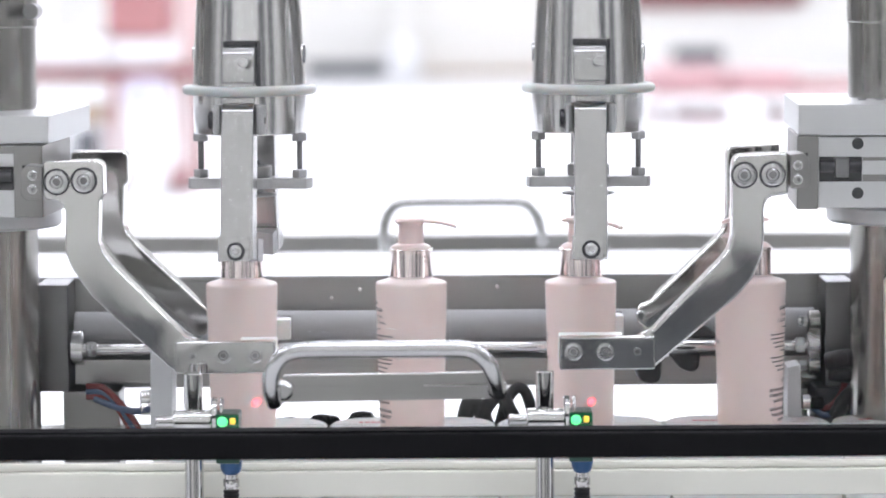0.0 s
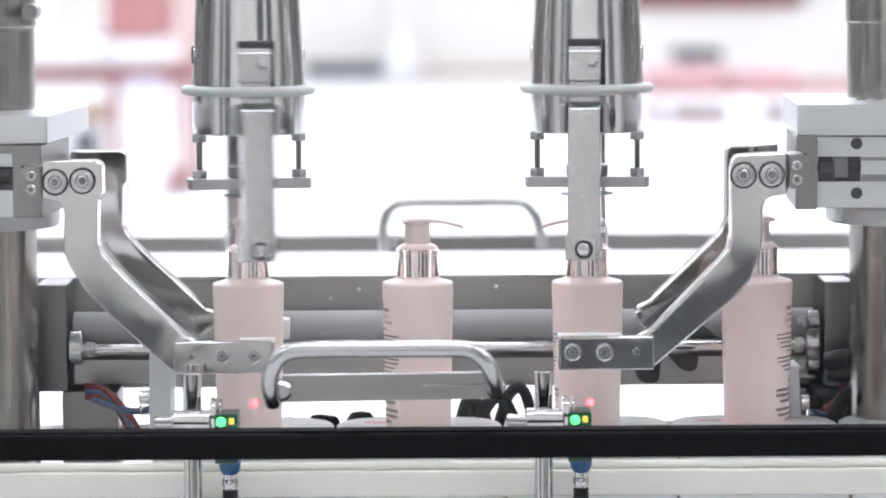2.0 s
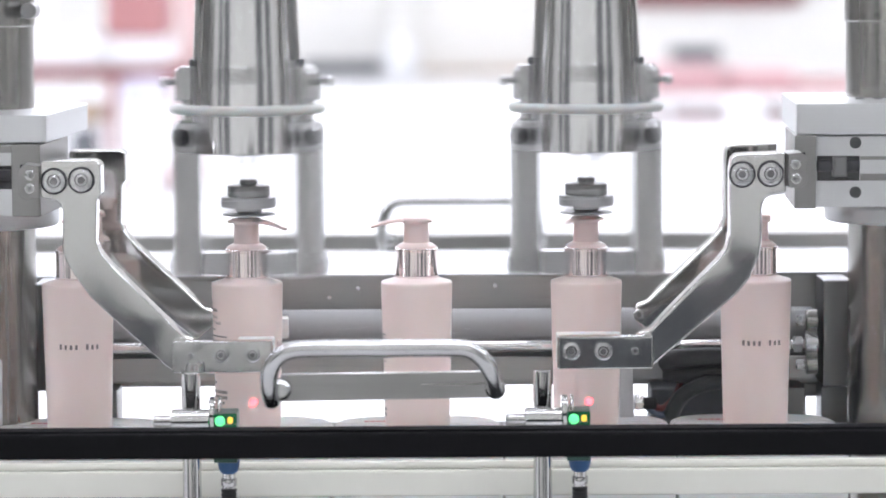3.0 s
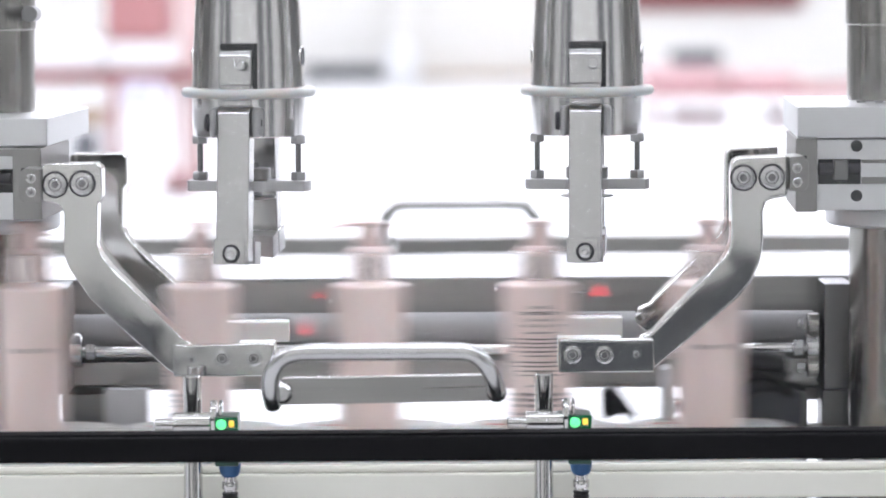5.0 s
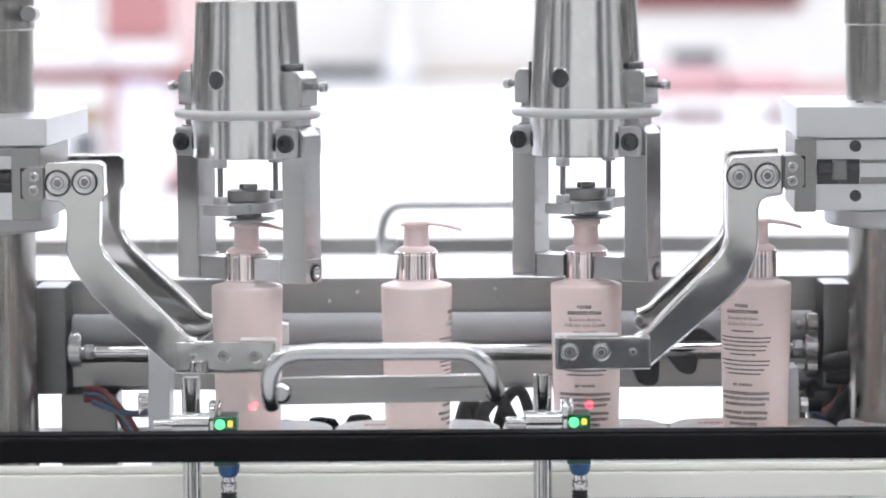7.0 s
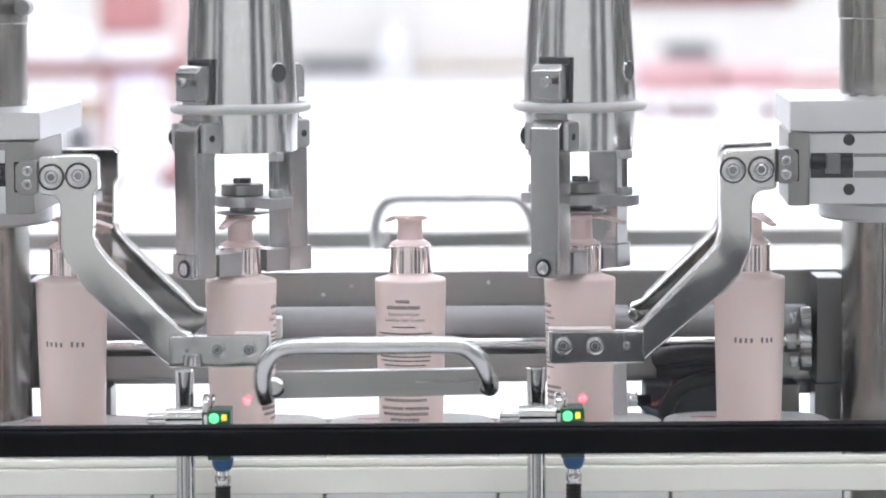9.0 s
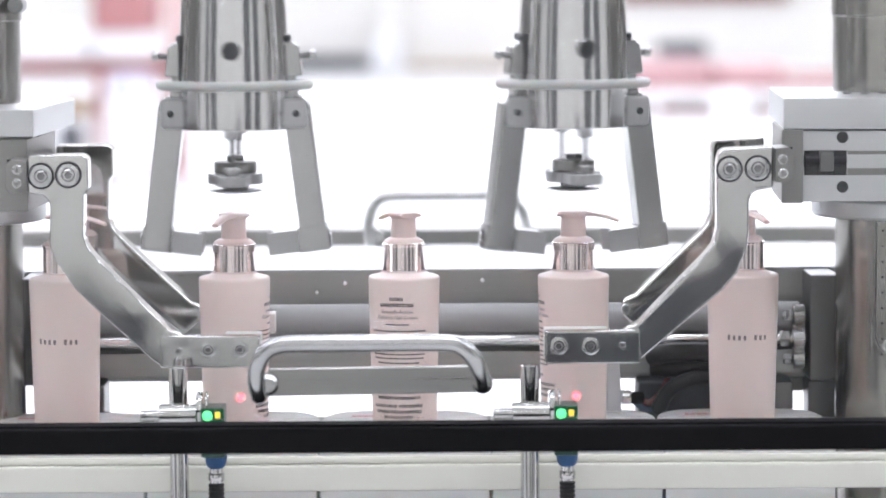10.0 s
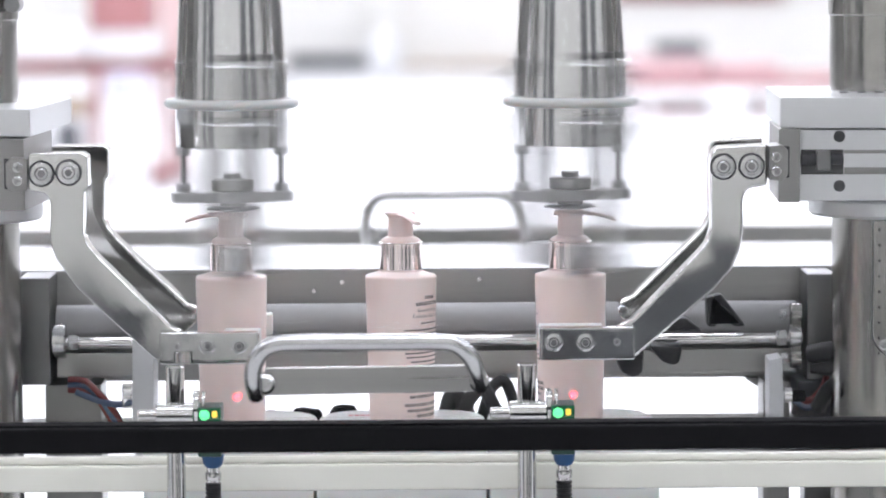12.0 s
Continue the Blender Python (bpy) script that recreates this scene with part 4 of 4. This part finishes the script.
def text_block(bm, z, half, height, seed):
    """One line of unreadable print: words in fine lines, single characters in tall ones."""
    rnd = random.Random(seed)
    a, end = math.pi - half, math.pi + half
    while a < end - 0.03:
        if height < 0.0015:
            w = min(rnd.uniform(0.04, 0.15), end - a)
            patch(bm, a, a + w, z + rnd.uniform(0, 0.0001), z + height)
            a += w + 0.018
        else:
            w = min(rnd.uniform(0.055, 0.085), end - a)
            k = rnd.random()
            lo, hi, mid = z + height * rnd.uniform(0, 0.12), z + height * rnd.uniform(0.86, 1.0), z + height * rnd.uniform(0.4, 0.6)
            if k < 0.5:
                patch(bm, a, a + w * 0.42, lo, hi)
                patch(bm, a + w * 0.55, a + w, lo, mid)
                patch(bm, a + w * 0.55, a + w, mid + height * 0.12, hi)
            else:
                patch(bm, a, a + w, mid + height * 0.08, hi)
                patch(bm, a + w * 0.1, a + w * 0.9, lo, mid - height * 0.06)
            a += w + (0.012 if rnd.random() < 0.95 else 0.06)


def bottle(label):
    b = thing("pump_bottle", (0, 0, 0), label, "pump bottle", "bottles on the line")

    def p(name, bm, mat, parent=b, lab="", bevel=0.0):
        return part(name, bm, mat, parent, lab, bevel, shift=False)

    p("body", lathe([(0.0, 0.0), (0.0222, 0.0), (0.0234, 0.0008), (0.0237, 0.002), (0.0262, H - 0.0022), (0.0261, H - 0.0010), (0.0255, H + 0.0001), (0.0245, H + 0.0006), (0.0185, H + 0.0022), (0.0160, H + 0.0034), (0.0155, H + 0.0050)], segs=64), pink, lab="pale pink satin plastic body")
    print_bm = bmesh.new()
    z = H
    text_block(print_bm, z - 0.0158, 0.22, 0.0025, 1)
    text_block(print_bm, z - 0.0205, 0.52, 0.0028, 2)
    text_block(print_bm, z - 0.0340, 0.34, 0.0012, 3)
    fine = ((0.0388, 0.86), (0.0418, 0.86), (0.0448, 0.76), (0.0480, 0.70), (0.0511, 0.42), (0.0558, 0.84), (0.0588, 0.80), (0.0622, 0.66), (0.0653, 0.55))
    for i, (dz, half) in enumerate(fine):
        text_block(print_bm, z - dz, half, 0.0011, 10 + i)
    text_block(print_bm, z - 0.0738, 0.30, 0.0021, 30)
    for i, (dz, half) in enumerate(((0.0803, 0.86), (0.0843, 0.86), (0.0885, 0.70), (0.0945, 0.86), (0.0987, 0.78), (0.1028, 0.46))):
        text_block(print_bm, z - dz, half, 0.0024, 40 + i)
    p("back_print", print_bm, ink, lab="grey printed text lines")
    for words, dz in (("Smooth-Action", 0.0252), ("Cellulite Gel Cream", 0.0294)):
        p("lettering", lettering(words, 0.0040, math.pi, H - dz), ink)
    logo = bmesh.new()
    for i in range(8):
        if i != 4:
            a = -0.63 + 0.157 * i
            patch(logo, a, a + 0.075, H - 0.0464, H - (0.0424 if i in (0, 5) else 0.0429))
    p("front_print", logo, soft_ink, lab="row of taupe printed marks")
    collar = p("collar", lathe([(0.0150, H + 0.0040), (0.0156, H + 0.0046), (0.0156, H + 0.0225), (0.0160, H + 0.0230), (0.0160, H + 0.0245), (0.0150, H + 0.0250)], segs=48), rose_chrome, lab="shiny metallised collar")
    pump = p("pump", lathe([(0.0150, H + 0.0250), (0.0145, H + 0.0262), (0.0118, H + 0.0280), (0.0096, H + 0.0288), (0.0094, H + 0.0300), (0.0090, H + 0.0425), (0.0108, H + 0.0445), (0.0112, H + 0.0455), (0.0105, H + 0.0470), (0.006, H + 0.0478)], segs=40), pump_pink, lab="pink pump with a curved spout")
    spout = bmesh.new()
    sect = []
    for i in range(13):
        t = i / 12
        y = 0.011 - 0.0445 * t
        top = H + 0.0478 - (0.0010 * abs(t - 0.25) * 4) - 0.004 * max(0, t - 0.6) ** 1.5 * 3
        w = 0.0092 - 0.0062 * t
        th = 0.0038 - 0.0010 * t
        sect.append([spout.verts.new((w * c, y, top + th * (s - 1) * 0.5)) for c, s in ((math.cos(k * math.pi / 5), math.sin(k * math.pi / 5)) for k in range(10))])
    for a, c in zip(sect, sect[1:]):
        for k in range(10):
            spout.faces.new((a[k], a[(k + 1) % 10], c[(k + 1) % 10], c[k]))
    spout.faces.new(sect[0]), spout.faces.new(sect[-1])
    p("spout", spout, pump_pink, pump)
    return b, pump


def bottle_holder():
    h = thing("bottle_holder", (0, 0, 0), "rounded square white plastic bottle holder with red print", "bottle holder", "bottle holders on the line")
    # rounded-square block with a waist line
    bm = bmesh.new()
    rings = []
    for r, z in [(0.0575, -0.0760), (0.0600, -0.0745), (0.0608, -0.0720), (0.0610, -0.0290), (0.0600, -0.0282), (0.0600, -0.0262), (0.0610, -0.0255), (0.0608, -0.0025), (0.0600, -0.0006), (0.0588, 0.0)]:
        ring = []
        for i in range(72):
            c, s = math.cos(2 * math.pi * i / 72), math.sin(2 * math.pi * i / 72)
            n = 3.6 if s > 0 else 30
            k = (abs(c) ** n + abs(s) ** n) ** (-1 / n)
            ring.append(bm.verts.new((r * 1.0205 * k * c, r * k * s, z)))
        rings.append(ring)
    for lo, hi in zip(rings, rings[1:]):
        for i in range(72):
            bm.faces.new((lo[i], lo[(i + 1) % 72], hi[(i + 1) % 72], hi[i]))
    bm.faces.new(rings[0]), bm.faces.new(rings[-1])
    part("block", bm, puck_white, h, shift=False)
    bm = bmesh.new()
    for i in range(5):
        box(-0.040 + 0.0045 * i, -0.0368 + 0.0045 * i, 0.028, 0.0325, 0.0001, 0.0003, bm)
    part("mark", bm, red_ink, h, "red printed mark", shift=False)
    return h


LINE_NUMBERS = (1, 2, 3, 4, 5, 7, 8, 9, 10, 11, 13, 14, 15)
first_bottle, first_pump = bottle("pale pink lotion bottle with a metallised collar and pump")
first_holder = bottle_holder()
bottles, holders = {}, {}
for n in LINE_NUMBERS:
    b = first_bottle if n == 1 else copy_thing(first_bottle, Matrix())
    bottles[n] = (b, next(c for c in b.children if c.name.split(".")[0] == "pump"))
    holders[n] = first_holder if n == 1 else copy_thing(first_holder, Matrix())


# ---- motion ----
def track(keys):
    """A function of time through the keys, straight from one to the next."""
    def value(t):
        if t <= keys[0][0]:
            return keys[0][1]
        for (a, p), (b, q) in zip(keys, keys[1:]):
            if t <= b:
                return p + (q - p) * (t - a) / (b - a)
        return keys[-1][1]
    return value


PITCH = 0.1245
SLOT = -0.2677
# steps of the line in holder pitches
ADVANCE = track([(0.0, 0.045), (0.08, 0.01), (0.15, 0.0), (2.33, 0.0), (2.4, 0.067), (2.467, 0.17), (2.5, 0.283), (2.533, 0.39), (2.6, 0.51), (2.7, 0.74), (2.8, 1.08), (2.88, 1.0), (4.85, 1.0), (4.9, 1.07), (4.967, 1.13), (5.0, 1.285), (5.033, 1.46),
                 (5.1, 2.0), (5.2, 3.0), (5.3, 3.80), (5.4, 4.42), (5.5, 5.12), (5.6, 5.82), (5.7, 6.06), (5.78, 6.0), (7.55, 6.0), (7.65, 6.12), (7.75, 6.4), (7.85, 6.7), (7.98, 7.08), (8.06, 7.0),
                 (10.47, 7.0), (10.57, 7.09), (10.67, 7.29), (10.77, 8.0), (10.87, 9.0), (10.967, 10.0), (11.0, 10.25), (11.033, 10.5), (11.1, 10.9), (11.2, 11.3), (11.3, 11.82), (11.38, 12.05), (11.46, 12.0)])
# drop of the heads below their highest place, metres
DROP = track([(0.0, 0.0), (0.14, 0.0), (0.3, 0.0116), (0.4, 0.0145), (0.8, 0.0158), (1.7, 0.0158), (1.8, 0.0103), (1.95, 0.001), (2.02, 0.0), (2.33, 0.0), (2.4, 0.0116), (2.93, 0.0116), (3.02, 0.0158), (4.22, 0.0158), (4.35, 0.001), (4.45, 0.0),
              (5.81, 0.0), (5.95, 0.0095), (6.05, 0.0140), (6.4, 0.0158), (7.25, 0.0158), (7.4, 0.002), (7.5, 0.0), (7.55, 0.0), (7.62, 0.0116), (8.12, 0.0116), (8.22, 0.0158), (9.88, 0.0158), (10.0, 0.001), (10.1, 0.0), (11.5, 0.0), (11.6, 0.0095), (11.8, 0.0135), (12.0, 0.0150)])
TURN_L = track([(0, -6), (0.14, -6), (0.2, -30), (0.3, -75), (0.4, -105), (0.5, -355), (0.6, -605), (0.7, -860), (0.8, -1100), (0.88, -1160), (1.7, -1160), (1.8, -1185), (1.9, -1220), (2, -1250), (2.08, -1266), (2.92, -1266), (3, -1352), (3.1, -1605), (3.2, -1855), (3.3, -2105), (3.4, -2320), (3.5, -2425), (4.2, -2425), (4.3, -2450), (4.4, -2490), (4.52, -2528), (5.82, -2528), (5.9, -2612), (6, -2865), (6.1, -3115), (6.2, -3365), (6.3, -3600), (6.4, -3765), (6.5, -3870), (6.58, -3900), (7.25, -3900), (7.4, -3940), (7.52, -3970), (8.12, -3970), (8.2, -4010), (8.3, -4126), (8.4, -4243), (8.5, -4359), (8.6, -4476), (8.7, -4572), (8.8, -4664), (8.88, -4724), (9.85, -4724), (10, -4770), (10.1, -4792), (10.2, -4815), (10.3, -4852), (10.38, -4865), (11.52, -4865), (11.6, -4952), (11.7, -5192), (11.8, -5435), (11.9, -5678), (12, -5925)])
TURN_R = track([(0, -1), (0.14, -1), (0.2, -25), (0.3, -75), (0.4, -105), (0.5, -355), (0.6, -610), (0.7, -865), (0.8, -1110), (0.88, -1195), (1.7, -1195), (1.8, -1220), (1.9, -1255), (2, -1265), (2.92, -1265), (3, -1350), (3.1, -1600), (3.2, -1850), (3.3, -2100), (3.4, -2335), (3.5, -2440), (4.2, -2440), (4.3, -2470), (4.4, -2505), (4.52, -2524), (5.82, -2524), (5.9, -2604), (6, -2860), (6.1, -3115), (6.2, -3365), (6.3, -3600), (6.4, -3765), (6.5, -3870), (6.58, -3900), (7.25, -3900), (7.4, -3940), (7.52, -3964), (8.12, -3964), (8.2, -4010), (8.3, -4126), (8.4, -4243), (8.5, -4359), (8.6, -4476), (8.7, -4572), (8.8, -4664), (8.88, -4710), (9.88, -4710), (10, -4759), (10.1, -4786), (10.2, -4820), (10.3, -4845), (10.38, -4861), (11.52, -4861), (11.6, -4946), (11.7, -5186), (11.8, -5429), (11.9, -5663), (12, -5910)])
OPEN_L = track([(0.0, 6), (0.38, 6), (0.48, 0), (1.62, 0), (1.72, 7), (2.9, 6), (2.97, 0), (4.15, 0), (4.25, 7), (5.8, 6), (6.12, 5), (6.22, 0), (7.14, 0), (7.24, 7), (8.1, 6), (8.16, 0), (9.58, 0), (9.7, 6), (9.95, 7), (11.5, 7), (11.82, 6), (11.92, 1), (12.0, 0)])
OPEN_R = track([(0.0, 6), (0.38, 6), (0.48, 0), (1.53, 0), (1.62, 7), (2.9, 6), (2.97, 0), (4.15, 0), (4.25, 7), (5.8, 6), (6.12, 5), (6.22, 0), (7.3, 0), (7.4, 7), (8.1, 6), (8.16, 0), (9.86, 0), (9.95, 7), (11.5, 7), (11.82, 6), (11.92, 1), (12.0, 0)])
# clamp arms: 1 closed on the bottle, 0 open
GRIP = track([(0.0, 0.1), (0.15, 0.3), (0.3, 1), (1.75, 1), (1.95, 0), (3.02, 0), (3.15, 1), (4.4, 1), (4.6, 0), (5.85, 0), (6.1, 1), (7.3, 1), (7.5, 0), (8.1, 0), (8.3, 1), (9.85, 1), (10.0, 0), (11.55, 0), (11.75, 1), (12.0, 1)])
# the shuttle goes one pitch along with the line and back during the long step
SHUTTLE = track([(0.0, 0.0), (2.33, 0.0), (2.4, 0.067), (2.5, 0.26), (2.6, 0.48), (2.7, 0.73), (2.82, 1.0), (4.9, 1.0), (5.0, 0.75), (5.1, 0.5), (5.2, 0.3), (5.3, 0.2), (5.45, 0.0), (7.55, 0.0), (7.65, 0.12), (7.75, 0.4), (7.85, 0.7), (8.0, 1.0), (10.55, 1.0), (10.67, 0.75), (10.77, 0.5), (10.87, 0.3), (10.97, 0.2), (11.12, 0.0), (12.0, 0.0)])
# turn of each bottle and of its pump: keys of (time, degrees)
BODY = {1: [(0, 10)], 2: [(0, 97)], 3: [(0, 60), (0.3, 60), (0.8, 68)], 4: [(0, -100), (2.95, -100), (3.15, 180), (12, 180)], 5: [(0, 8), (5.0, 8), (5.4, 170)], 7: [(0, -5)], 8: [(0, -90)], 9: [(0, 166), (6.2, 166), (6.5, 175), (7.3, 175), (7.6, 168)], 10: [(0, 151), (8.15, 151), (8.8, 95)], 11: [(0, 5)],
        13: [(0, 10)], 14: [(0, -125)], 15: [(0, 75)]}
PUMP = {1: [(0, 0), (0.15, 75), (0.8, 10), (3, 10), (8, 60)], 2: [(0, 95), (2.9, 95), (3.0, 60), (3.2, 0)], 3: [(0, 60), (0.5, 60), (0.8, -85)], 4: [(0, -150), (2.9, -150), (3.2, 170)], 5: [(0, 160)], 7: [(0, -60), (6, -60), (6.4, 75), (7, 75), (8, 70)], 8: [(0, 85), (8.15, 85), (8.8, -20)], 9: [(0, 170), (6, 150), (6.4, 185), (7, 185), (8, 210), (12, 210)],
        10: [(0, 95), (8.2, 95), (8.8, 80)], 11: [(0, 25)], 13: [(0, -100)], 14: [(0, 22)], 15: [(0, 80)]}


def motions():
    times = [i / 30 for i in range(361)]
    for head, fingers, turn, spread, x in ((head_l, fingers_l, TURN_L, OPEN_L, -0.1414), (head_r, fingers_r, TURN_R, OPEN_R, 0.1059)):
        walk(head, [(t, pose(x, 0, 0.2508 - DROP(t), 0, 0, turn(t))) for t in times])
        for k, finger in enumerate(fingers):
            base = Matrix.Rotation(math.pi * k, 4, "Z") @ Matrix.Translation((0, -0.045, -0.0207))
            walk(finger, [(t, base @ pose(0, 0, 0, -spread(t))) for t in times[::2]])
    for arms, side in ((arms_l, -1), (arms_r, 1)):
        for k, arm in enumerate(arms):
            sign = -1 if k == 0 else 1
            rest = arm.location.copy()
            walk(arm, [(t, pose(rest.x + side * 0.0007 * (1 - GRIP(t)), rest.y + sign * 0.015 * (1 - GRIP(t)), rest.z)) for t in times[::2]])
    walk(shuttle, [(t, pose(-PITCH * SHUTTLE(t), 0.05, -0.03)) for t in times])
    walk(cables, [(t, pose(-PITCH * SHUTTLE(t), 0.09, -0.03 - 0.07 * min(1, SHUTTLE(t) * 1.2))) for t in times])
    for n, (b, pump) in bottles.items():
        body, spin = track(BODY[n]), track(PUMP[n])
        xs = [(t, SLOT + PITCH * (n - ADVANCE(t))) for t in times]
        walk(b, [(t, pose(x, 0, 0.0004, 0, 0, body(t))) for t, x in xs])
        walk(pump, [(t, pose(0, 0, 0, 0, 0, spin(t) - body(t))) for t in times[::2]])
        walk(holders[n], [(t, pose(x, 0, 0)) for t, x in xs])


motions()
